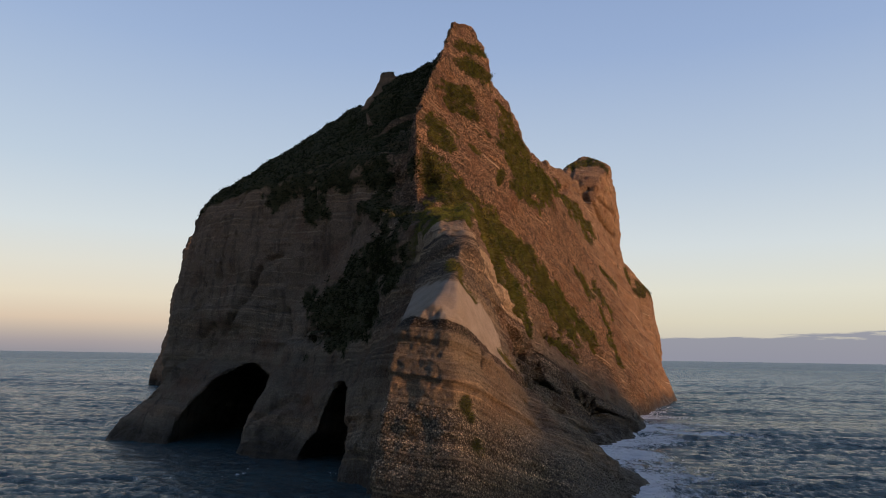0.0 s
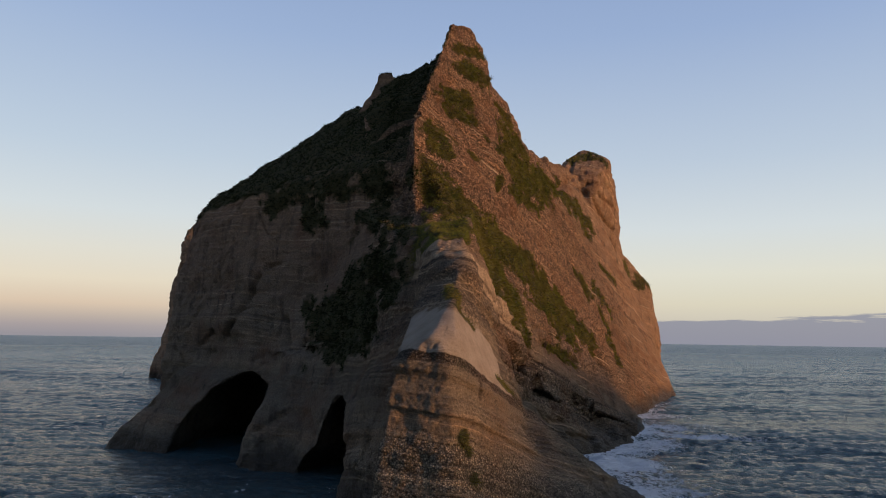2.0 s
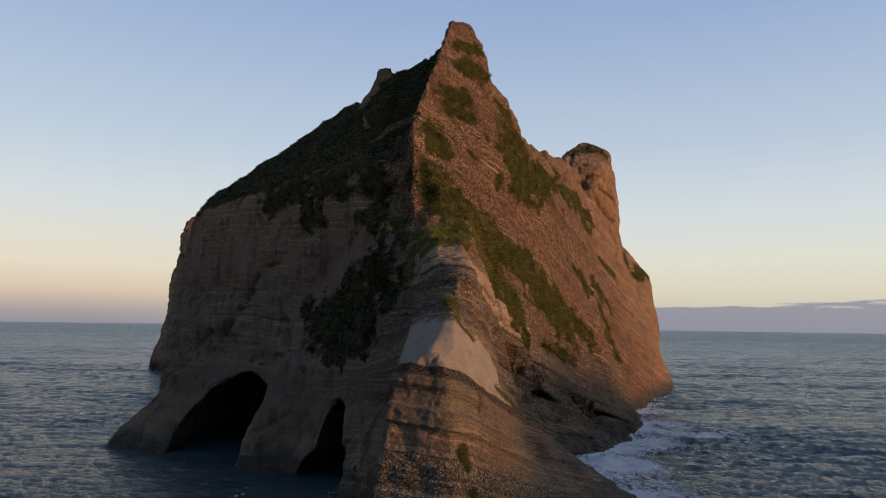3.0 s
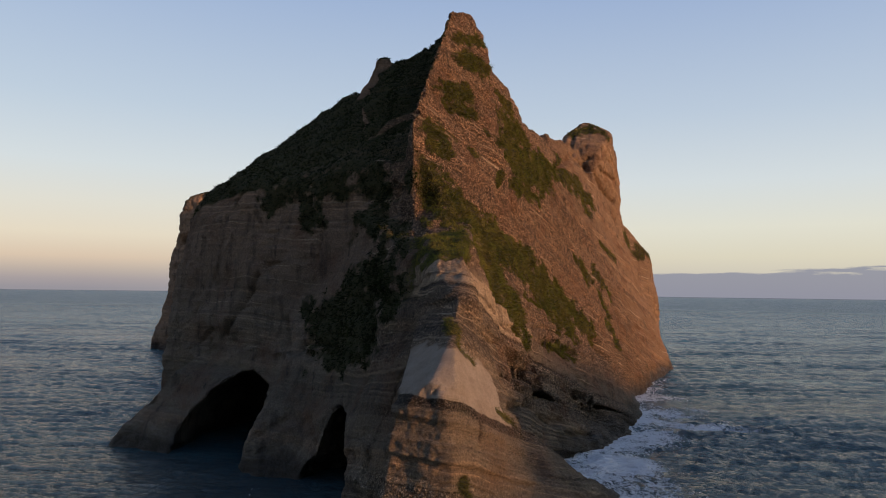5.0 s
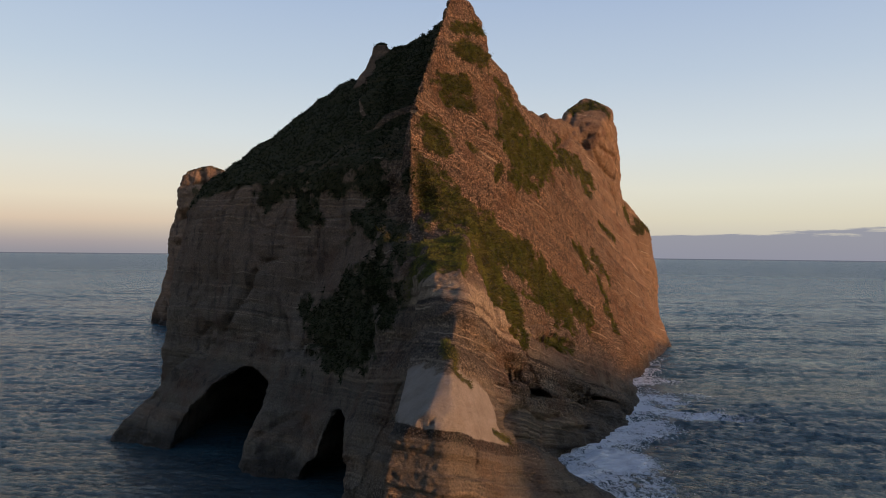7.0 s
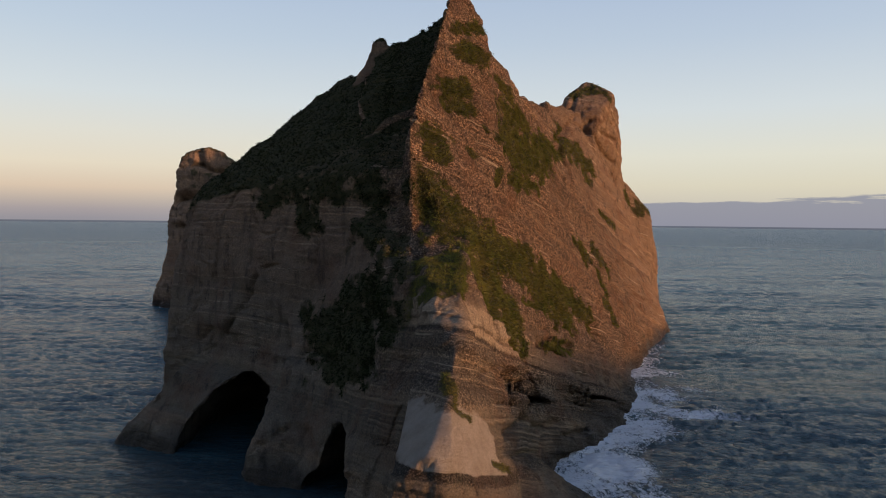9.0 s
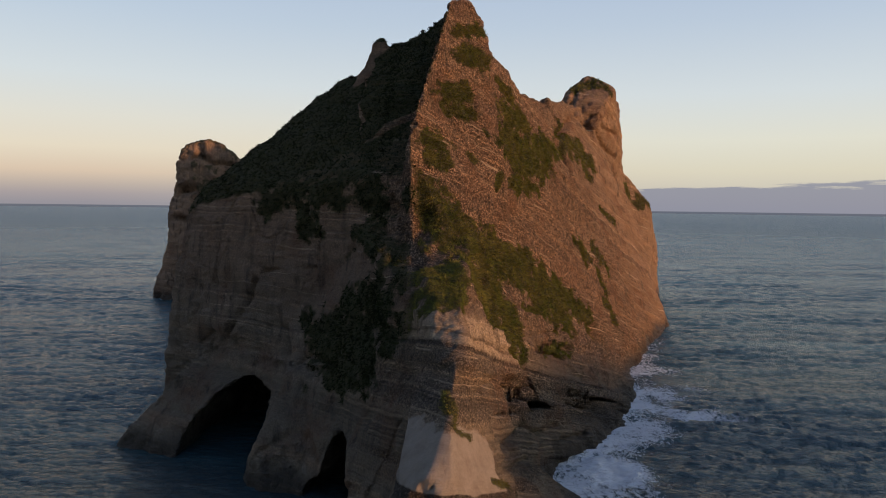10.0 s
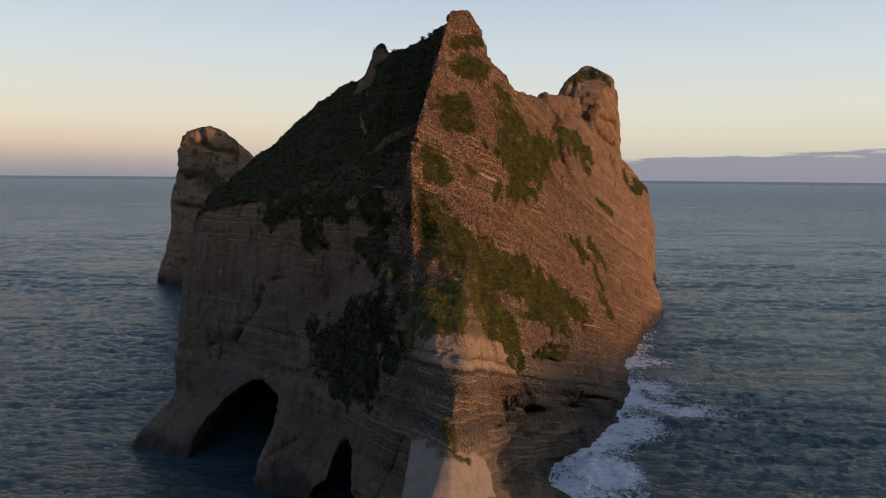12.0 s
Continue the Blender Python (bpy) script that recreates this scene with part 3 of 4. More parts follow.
def skin(lo, hi, step, blocks, caves=()):
    """Vertices and quads of the solid's surface inside a box, one vertex a cell."""
    m = 4
    size = [int(math.ceil((h - l) / (step * m))) for l, h in zip(lo, hi)]
    big = [np.float32(l) + np.arange(k + 1, dtype=np.float32) * np.float32(step * m) for l, k in zip(lo, size)]
    rough = solid(big[0][:, None, None], big[1][None, :, None], big[2][None, None, :], blocks, caves).astype(np.float32)
    least = np.full(size, 1e9, np.float32)
    for a in (0, 1):
        for b in (0, 1):
            for c in (0, 1):
                least = np.minimum(least, np.abs(rough[a:size[0] + a, b:size[1] + b, c:size[2] + c]))
    near = np.repeat(np.repeat(np.repeat(least < step * m * 1.6, m, 0), m, 1), m, 2)
    f = np.repeat(np.repeat(np.repeat(rough[:-1, :-1, :-1], m, 0), m, 1), m, 2)
    at = np.argwhere(near)
    f[near] = solid(*(np.float32(l) + at[:, i].astype(np.float32) * np.float32(step) for i, l in enumerate(lo)), blocks, caves)
    nx, ny, nz = f.shape
    neg = f < 0
    total = np.zeros((nx - 1, ny - 1, nz - 1, 3), np.float32)
    count = np.zeros((nx - 1, ny - 1, nz - 1), np.float32)
    cells = (slice(0, -1), slice(1, None))
    for axis in range(3):
        o1, o2 = [a for a in range(3) if a != axis]
        for i in (0, 1):
            for j in (0, 1):
                sa, sb = [None] * 3, [None] * 3
                sa[axis], sb[axis] = cells[0], cells[1]
                sa[o1] = sb[o1] = cells[i]
                sa[o2] = sb[o2] = cells[j]
                fa, fb = f[tuple(sa)], f[tuple(sb)]
                hit = neg[tuple(sa)] != neg[tuple(sb)]
                t = np.where(hit, fa / np.where(hit, fa - fb, 1), 0)
                count += hit
                total[..., axis] += t
                total[..., o1] += hit * i
                total[..., o2] += hit * j
    used = count > 0
    index = np.full(used.shape, -1, np.int64)
    index[used] = np.arange(used.sum())
    where = np.argwhere(used).astype(np.float32)
    verts = (where + total[used] / count[used][:, None]) * step + np.array(lo, np.float32)
    quads = []
    for axis in range(3):
        o1, o2 = [(1, 2), (2, 0), (0, 1)][axis]
        sa, sb = [slice(None)] * 3, [slice(None)] * 3
        sa[axis], sb[axis] = cells[0], cells[1]
        flip = neg[tuple(sa)] & ~neg[tuple(sb)]
        flop = ~neg[tuple(sa)] & neg[tuple(sb)]
        for mask, turn in ((flip, False), (flop, True)):
            p = np.argwhere(mask)
            p = p[(p[:, o1] > 0) & (p[:, o2] > 0) & (p[:, o1] < f.shape[o1] - 1) & (p[:, o2] < f.shape[o2] - 1)]
            corner = []
            for i, j in ((1, 1), (0, 1), (0, 0), (1, 0)):
                q = p.copy()
                q[:, o1] -= i
                q[:, o2] -= j
                corner.append(index[q[:, 0], q[:, 1], q[:, 2]])
            quads.append(np.stack(corner[::-1] if turn else corner, 1))
    return verts, np.concatenate(quads)


def normals(v, q):
    fn = np.cross(v[q[:, 2]] - v[q[:, 0]], v[q[:, 3]] - v[q[:, 1]])
    n = np.zeros_like(v)
    for c in range(4):
        for ax in range(3):
            n[:, ax] += np.bincount(q[:, c], fn[:, ax], len(v))
    return n / np.maximum(np.linalg.norm(n, axis=1, keepdims=True), 1e-9)


def finer(v, q, blocks, caves=()):
    """Splits each quad into four and draws the new places onto the solid."""
    k = len(v)
    pairs = np.sort(np.stack([q, np.roll(q, -1, 1)], -1).reshape(-1, 2), 1)
    key, back = np.unique(pairs[:, 0].astype(np.int64) * k + pairs[:, 1], return_inverse=True)
    a, b = key // k, key % k
    back = back.reshape(-1, 4) + k
    centre = np.arange(len(q)) + k + len(key)
    v = np.concatenate([v, (v[a] + v[b]) / 2, v[q].mean(1)]).astype(np.float32)
    q = np.concatenate([np.stack([q[:, c], back[:, c], centre, back[:, c - 1]], 1) for c in range(4)])
    n = normals(v, q).astype(np.float32)
    gap = solid(v[:, 0], v[:, 1], v[:, 2], blocks, caves)
    return v - n * np.clip(gap, -0.25, 0.25)[:, None].astype(np.float32), q


BEDS = np.random.RandomState(11)
BED_TOP = np.cumsum(BEDS.choice([0.16, 0.28, 0.5, 0.9, 1.6], 300))
BED_OUT = BEDS.uniform(-1, 1, 300) * np.clip(np.diff(BED_TOP, prepend=0.0) * 1.4, 0.3, 1)


def weathered(v, q, size=1.0):
    """Moves the skin in and out: swells, beds, joints and crumbling."""
    n = normals(v, q)
    steep = 1 - np.clip(n[:, 2], 0, 1) ** 2
    s = v @ np.array(BED, np.float32) + 0.5 * rough_noise(v / 14, 2, 5) + 0.06 * rough_noise(v / 1.5, 2, 6)
    i = np.clip(np.searchsorted(BED_TOP, s + 30), 1, len(BED_TOP) - 2)
    into = np.clip((s + 30 - BED_TOP[i - 1]) / 0.10, 0, 1)
    bed = BED_OUT[i - 1] * (1 - into) + BED_OUT[i] * into
    low_right = np.clip((18 - v[:, 2]) / 4, 0, 1) * np.clip((v[:, 0] - 3) / 3, 0, 1) * np.clip((125 - v[:, 1]) / 20, 0, 1) * np.clip((v[:, 1] - 55) / 8, 0, 1)
    nose = np.clip((53 - v[:, 1]) / 3, 0, 1)
    bare = nose * np.clip((s - 20.9) / 0.4, 0, 1) * np.clip((25.2 - s) / 0.6, 0, 1)                 # the pale cap stays smooth
    slab = np.clip((v[:, 0] + 1) / 3, 0, 1) * np.clip((v[:, 2] - 19) / 4, 0, 1)
    d = (0.60 - 0.25 * slab - 0.25 * nose) * rough_noise(v / 8.5, 2, 20) + (0.30 - 0.14 * nose) * rough_noise(v / 2.9, 3, 30)
    where = 0.15 + 0.85 * np.clip(rough_noise(v / 9, 2, 60) * 1.6 + 0.5, 0, 1)
    left = np.clip((-6 - v[:, 0]) / 6, 0, 1)
    d = d + steep * np.maximum(where * (1 - 0.6 * slab) * (1 - 0.55 * left), 0.8 * nose) * bed * (0.24 + 0.95 * low_right)
    crack = np.abs(smooth_noise(v * np.array([0.20, 0.20, 0.055], np.float32), 71))
    d = d - 0.32 * steep * (1 - nose) * np.clip(1 - crack / 0.035, 0, 1)
    slant = np.abs(smooth_noise(np.stack([v[:, 0] * 0.12 - v[:, 2] * 0.10, v[:, 1] * 0.12, v[:, 2] * 0.12 + v[:, 0] * 0.06], 1), 83))
    d = d - 0.18 * steep * (1 - nose) * np.clip(1 - slant / 0.028, 0, 1)
    d = d + 0.13 * rough_noise(v / 0.9, 3, 40) * (1 - 0.4 * nose)
    d = d + (0.05 + 0.03 * slab) * rough_noise(v / 0.42, 2, 44, 0.7)                                  # pebbles standing out
    block = np.abs(rough_noise(v * np.array([0.16, 0.16, 0.30], np.float32), 3, 47))
    d = d - 0.55 * (1 - nose) * steep * np.clip(0.30 - block, 0, 1)
    for a, b, r in CREASES:                                                                          # long cracks, whatever way the face bends
        a, b, r = np.array(a, np.float32), np.array(b, np.float32), r * 1.4
        near = np.flatnonzero(np.all((v > np.minimum(a, b) - 2 - 3 * r) & (v < np.maximum(a, b) + 2 + 3 * r), axis=1))
        if len(near):
            w = v[near] - a
            w = w - np.clip(w @ (b - a) / ((b - a) @ (b - a)), 0, 1)[:, None] * (b - a)
            w = w - (w * n[near]).sum(1)[:, None] * n[near]
            w = w + 0.6 * r * smooth_noise(v[near] / (3 * r), 51)[:, None]
            d[near] -= 2.3 * r * np.exp(-(w * w).sum(1) / (r * r))
    knob = np.clip((v[:, 1] - 150) / 15, 0, 1) * np.clip((v[:, 2] - 38) / 6, 0, 1)
    d = d * size * (1 - 0.92 * bare) * (1 - 0.25 * knob)
    return (v + n * d[:, None]).astype(np.float32), n


# where things grow: two ends and a reach, in metres
BAND_GRASS = [
    ((-1.2, 73.6, 30.0), (2.9, 74.9, 26.4), 2.20),
    ((1.1, 71.9, 25.5), (7.8, 81.5, 22.8), 2.56),
    ((2.9, 65.5, 21.8), (7.4, 76.1, 16.9), 2.26),
    ((7.7, 80.9, 22.2), (14.9, 93.2, 16.4), 2.63),
    ((12.8, 88.8, 17.1), (17.6, 97.1, 13.6), 1.83),
    ((5.3, 70.9, 17.1), (6.4, 72.2, 14.9), 0.90),
    ((1.1, 66.5, 23.8), (1.9, 57.5, 21.1), 0.87),
]
SLAB_GRASS = [
    ((-2.0, 73.6, 29.7), (0.4, 73.1, 27.8), 1.65),
    ((-0.2, 72.6, 27.7), (3.4, 74.8, 25.7), 2.15),
    ((2.7, 71.8, 25.3), (6.1, 78.9, 24.5), 2.19),
    ((5.3, 76.7, 23.9), (10.0, 85.8, 21.7), 2.36),
    ((4.2, 73.8, 22.9), (7.4, 79.9, 21.8), 1.54),
    ((9.1, 83.5, 21.5), (12.6, 90.0, 19.2), 2.04),
    ((12.2, 89.5, 19.9), (16.9, 98.5, 17.4), 2.22),
    ((15.8, 96.5, 18.1), (19.1, 101.7, 15.1), 2.45),
    ((17.9, 99.5, 15.9), (22.1, 106.9, 12.7), 1.40),
    ((1.1, 63.4, 22.9), (3.9, 72.4, 22.2), 1.21),
    ((-0.7, 64.4, 23.2), (0.8, 56.6, 21.0), 0.81),
]
LEDGE_GRASS = [
    ((5.3, 75.2, 21.9), (5.7, 73.2, 18.2), 0.91),
    ((6.2, 75.8, 20.2), (6.3, 73.2, 16.5), 0.91),
    ((5.9, 72.1, 16.2), (7.1, 73.0, 13.7), 1.37),
    ((6.9, 73.6, 15.1), (9.0, 76.9, 13.0), 0.92),
    ((10.3, 82.9, 16.8), (14.8, 92.2, 15.7), 0.88),
    ((9.1, 80.4, 17.4), (11.2, 84.7, 16.6), 0.64),
    ((11.7, 83.2, 12.2), (17.7, 94.6, 9.9), 0.80),
    ((21.8, 105.1, 11.2), (22.7, 105.6, 9.4), 0.84),
    ((22.8, 116.3, 23.0), (23.4, 116.7, 21.7), 1.58),
    ((21.3, 113.5, 23.7), (24.7, 118.9, 20.7), 1.19),
    ((26.0, 123.1, 22.1), (29.4, 127.2, 17.4), 1.00),
    ((26.6, 121.5, 18.2), (28.2, 122.2, 14.4), 0.97),
]
SUMMIT_GRASS = [
    ((1.4, 88.0, 49.8), (4.7, 92.8, 51.1), 0.86),
    ((1.7, 87.0, 47.0), (5.0, 91.3, 47.1), 1.47),
    ((0.2, 82.5, 41.8), (3.0, 86.4, 42.4), 1.38),
    ((0.9, 82.6, 40.3), (3.4, 85.5, 39.7), 1.17),
    ((-1.0, 80.8, 41.6), (0.2, 82.4, 41.6), 0.48),
    ((-1.6, 77.3, 36.2), (-0.0, 79.2, 35.7), 1.35),
    ((-1.3, 77.0, 34.5), (0.3, 78.4, 33.9), 1.15),
    ((-2.0, 74.2, 31.3), (-0.8, 74.3, 30.6), 0.93),
    ((3.3, 82.9, 34.9), (3.5, 82.8, 34.5), 0.76),
    ((4.9, 86.7, 38.0), (5.2, 86.9, 37.6), 0.50),
]
RIDGE_GRASS = [
    ((7.6, 98.7, 45.7), (9.8, 101.8, 43.3), 1.28),
    ((8.2, 96.0, 40.4), (12.3, 105.9, 41.0), 2.09),
    ((7.8, 92.4, 37.0), (15.5, 110.3, 37.2), 3.01),
    ((8.5, 92.5, 34.9), (13.8, 104.0, 34.2), 1.79),
    ((7.6, 90.7, 35.3), (6.5, 85.3, 31.5), 0.70),
    ((14.9, 109.6, 37.9), (24.8, 143.8, 40.7), 2.18),
    ((23.5, 143.0, 42.9), (32.1, 157.1, 38.7), 2.75),
    ((27.2, 149.3, 41.5), (30.4, 151.9, 36.7), 1.90),
    ((8.7, 90.3, 31.5), (13.4, 101.2, 31.6), 1.30),
    ((33.5, 151.3, 28.5), (37.7, 157.5, 25.6), 0.88),
    ((27.7, 120.3, 13.2), (30.4, 123.6, 9.6), 1.11),
]
KNOB_GRASS = [
    ((31.3, 172.0, 56.9), (37.3, 175.1, 59.6), 1.62),
    ((37.8, 174.3, 58.9), (40.0, 171.8, 55.8), 0.81),
    ((52.8, 206.7, 34.9), (63.1, 219.9, 31.1), 2.22),
    ((53.8, 207.5, 32.5), (60.7, 217.8, 30.0), 1.47),
]
PROW_GRASS = [
    ((0.6, 48.3, 16.1), (1.1, 45.7, 14.7), 0.41),
    ((1.1, 45.5, 14.6), (2.1, 47.3, 13.5), 0.26),
    ((3.7, 47.9, 10.4), (4.9, 50.2, 9.1), 0.22),
    ((1.3, 41.3, 7.2), (1.6, 41.4, 6.4), 0.51),
    ((1.6, 41.3, 5.8), (2.0, 41.4, 4.9), 0.47),
]
SHADE_SCRUB = [
    ((-15.0, 79.1, 16.2), (-13.2, 76.1, 14.8), 1.13),
    ((-10.5, 74.4, 18.1), (-6.4, 68.4, 20.0), 2.25),
    ((-12.4, 74.9, 14.4), (-7.4, 67.8, 15.7), 3.31),
    ((-10.6, 71.3, 12.2), (-7.2, 66.4, 13.9), 2.01),
    ((-8.9, 70.9, 16.9), (-4.6, 65.2, 19.8), 2.34),
    ((-6.3, 68.2, 20.0), (-5.3, 68.8, 23.5), 1.27),
    ((-5.1, 65.2, 18.3), (-4.3, 62.8, 16.2), 1.19),
    ((-2.8, 61.6, 18.8), (-0.4, 59.8, 22.0), 1.55),
    ((-1.5, 58.7, 20.4), (0.5, 57.3, 21.3), 1.15),
    ((-2.9, 63.6, 21.6), (-0.5, 63.9, 23.1), 1.26),
]
GULLY_SCRUB = [
    ((-8.6, 79.9, 33.4), (-7.2, 77.1, 30.5), 2.01),
    ((-8.6, 77.9, 29.9), (-6.7, 76.2, 27.5), 1.42),
    ((-14.1, 81.4, 30.6), (-12.0, 80.0, 29.9), 2.08),
    ((-15.4, 82.8, 31.9), (-20.1, 84.8, 29.3), 1.94),
    ((-15.5, 81.8, 28.0), (-14.7, 81.0, 26.1), 1.41),
    ((-8.4, 76.2, 26.3), (-7.1, 71.9, 24.1), 0.95),
]
STACK_GRASS = [((-79.0, 214.0, 42.0), (-62.0, 214.0, 39.0), 2.0), ((-75.0, 214.0, 34.5), (-67.0, 214.0, 30.5), 3.0)]
GROWTH = BAND_GRASS + SLAB_GRASS + LEDGE_GRASS + SUMMIT_GRASS + RIDGE_GRASS + KNOB_GRASS + PROW_GRASS + SHADE_SCRUB + GULLY_SCRUB + STACK_GRASS


def growth(v, n):
    """How much grows at each place, 0 to 1."""
    g = np.full(len(v), -2.0, np.float32)
    for a, b, r in GROWTH:
        a, b = np.array(a, np.float32), np.array(b, np.float32)
        t = np.clip(((v - a) @ (b - a)) / max((b - a) @ (b - a), 1e-6), 0, 1)
        d = np.linalg.norm(v - a - t[:, None] * (b - a), axis=1)
        g = np.maximum(g, 1.22 - d / r)
    ragged = rough_noise(v / 1.6, 4, 90, 0.65)
    g = np.clip((g + 0.62 * ragged) * 2.6, 0, 1) * (v[:, 2] > 3) * ((v[:, 2] < 53.5) | (v[:, 0] > 20))
    ledge = np.clip((n[:, 2] - 0.40 + 0.20 * ragged) * 6, 0, 1) * (v[:, 2] > 11 + 3 * ragged) * (v[:, 1] > 60)
    return np.maximum(g, ledge * 0.8 * (v[:, 2] > 20) * (v[:, 0] < -3))


def roof(v, n):
    """The scrub on the shaded side, with shade in its leaf colour."""
    ragged = rough_noise(v / 3.0, 3, 95)
    over = (v[:, 2] - (28.0 + 0.36 * np.clip(v[:, 0] + 24, 0, 15)) + 2.2 * ragged) / 1.5
    away = (-5.8 - v[:, 0] + 0.55 * np.clip(v[:, 2] - 34, -6, 12) + 0.8 * ragged) / 0.8
    return np.clip(over, 0, 1) * np.clip(away, 0, 1) * np.clip((n[:, 2] - 0.38 + 0.1 * ragged) * 8, 0, 1) * (v[:, 1] < 130) * (np.linalg.norm((v - np.array([-10.9, 101.2, 50.4])) / np.array([1.4, 3.0, 2.2]), axis=1) > 1)


def sheet(name, verts, quads, material, parent=None, attributes=None):
    me = bpy.data.meshes.new(name)
    k = quads.shape[1]
    me.vertices.add(len(verts))
    me.vertices.foreach_set("co", np.ascontiguousarray(verts, np.float32).ravel())
    me.loops.add(quads.size)
    me.loops.foreach_set("vertex_index", np.ascontiguousarray(quads, np.int32).ravel())
    me.polygons.add(len(quads))
    me.polygons.foreach_set("loop_start", np.arange(0, quads.size, k, dtype=np.int32))
    me.update(calc_edges=True)
    me.polygons.foreach_set("use_smooth", np.ones(len(quads), bool))
    for key, values in (attributes or {}).items():
        me.attributes.new(key, "FLOAT", "POINT").data.foreach_set("value", np.ascontiguousarray(values, np.float32))
    me.materials.append(material)
    ob = new(name, me)
    ob.parent = parent
    return ob


island = tagged(new("rock_island"), "tall layered brown sea rock with grassy ledges and cave", "sea rock")
FIELDS = []
for nm, lo, hi, step, tag in (
        ("prow", (-14, 33, -3), (20, 65.4, 27), 0.20, "banded pebbly rock nose with a pale cap"),
        ("cliff", (-47, 64.6, -3), (-6.6, 117, 58), 0.36, "dark shaded cliff with a sea cave"),
        ("slab", (-7.2, 64.6, -3), (48, 117, 60), 0.34, "sunlit pebbly slab rising to the summit"),
        ("ridge", (-14, 116, -3), (66, 196, 66), 0.6, "sunlit rear ridge with a head-shaped knob"),
        ("beak", (20, 194.5, -3), (92, 262, 62), 0.9, "far end of the rock with a small beak")):
    v, q = finer(*skin(lo, hi, step, BLOCKS, CAVES), BLOCKS, CAVES)
    v, n = weathered(v, q)
    g, rf = growth(v, n), roof(v, n)
    shady = np.clip((-2.2 - v[:, 0]) / 1.2, 0, 1) * (v[:, 1] > 56)          # shaded side: plants take the scrub leaves, shade put into their colour
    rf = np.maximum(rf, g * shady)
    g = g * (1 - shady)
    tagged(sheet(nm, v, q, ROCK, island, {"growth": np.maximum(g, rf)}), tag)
    FIELDS.append((v, q, n, g, rf))
v, q = finer(*skin((-102, 205, -3), (-48, 250, 56), 0.8, STACK, CAVES), STACK, CAVES)
v, n = weathered(v, q, 1.7)
tagged(sheet("sea_rock", v, q, ROCK, None, {"growth": growth(v, n) * 0.9}), "grey rounded sea pillar behind the main rock", "sea rock")


HEAD = 400 * math.tan(radians(SUN_UP))       # height of a sun ray over the crest, above its landfall
# ---- coast out of sight: a headland added to shade the foot of the rock ----
ax_u, ax_v = np.array([math.cos(radians(SUN_AZ)), math.sin(radians(SUN_AZ))]), np.array([-math.sin(radians(SUN_AZ)), math.cos(radians(SUN_AZ))])
gu, gv = np.meshgrid(np.arange(300, 561, 6.0), np.arange(-420, 260, 6.0), indexing="ij")
crest = np.interp(gv, [-420, -200, 0, 44, 60, 76, 92, 109, 125, 140, 165, 230], [70, 68, HEAD + 7, HEAD + 7.5, HEAD + 12, HEAD + 14, HEAD + 13, HEAD + 8.5, HEAD + 3, HEAD - 4, HEAD - 30, -6])
gz = (crest + 8) * np.exp(-(((gu - 400) / 60) ** 2)) - 8
flat = np.stack([gu * ax_u[0] + gv * ax_v[0], gu * ax_u[1] + gv * ax_v[1], gz], -1).reshape(-1, 3)
flat[:, 2] += 1.2 * rough_noise(flat / 25, 3, 300) * (np.abs(gu.ravel() - 400) > 30)
nu, nv = gu.shape
i, j = np.meshgrid(np.arange(nu - 1), np.arange(nv - 1), indexing="ij")
q = np.stack([i * nv + j, (i + 1) * nv + j, (i + 1) * nv + j + 1, i * nv + j + 1], -1).reshape(-1, 4)
tagged(sheet("headland", flat.astype(np.float32), q, ROCK, None, {"growth": np.ones(len(flat))}), "unseen grassy headland added to shade the foot of the rock", "headland", kind="structure")


# unseen hills behind the camera, added to hold skylight off the rock's front
bear, away = np.meshgrid(np.radians(np.arange(-152, -39, 2.0)), np.arange(120, 421, 12.0), indexing="ij")
ends = np.clip((np.degrees(bear) + 152) / 25, 0, 1) * np.clip((-40 - np.degrees(bear)) / 20, 0, 1)
rise = np.clip((away - 120) / 90, 0, 1)
land = np.stack([away * np.cos(bear), away * np.sin(bear), -3 + 70 * rise * rise * (3 - 2 * rise) * ends], -1).reshape(-1, 3)
land[:, 2] += 7 * rough_noise(land / 45, 4, 310) * np.clip(rise.ravel(), 0, 1)
nu, nv = bear.shape
i, j = np.meshgrid(np.arange(nu - 1), np.arange(nv - 1), indexing="ij")
q = np.stack([i * nv + j, i * nv + j + 1, (i + 1) * nv + j + 1, (i + 1) * nv + j], -1).reshape(-1, 4)
tagged(sheet("coast", land.astype(np.float32), q, ROCK, None, {"growth": np.ones(len(land))}), "unseen scrub covered hills added to dim skylight on the rock", "coast", kind="structure")


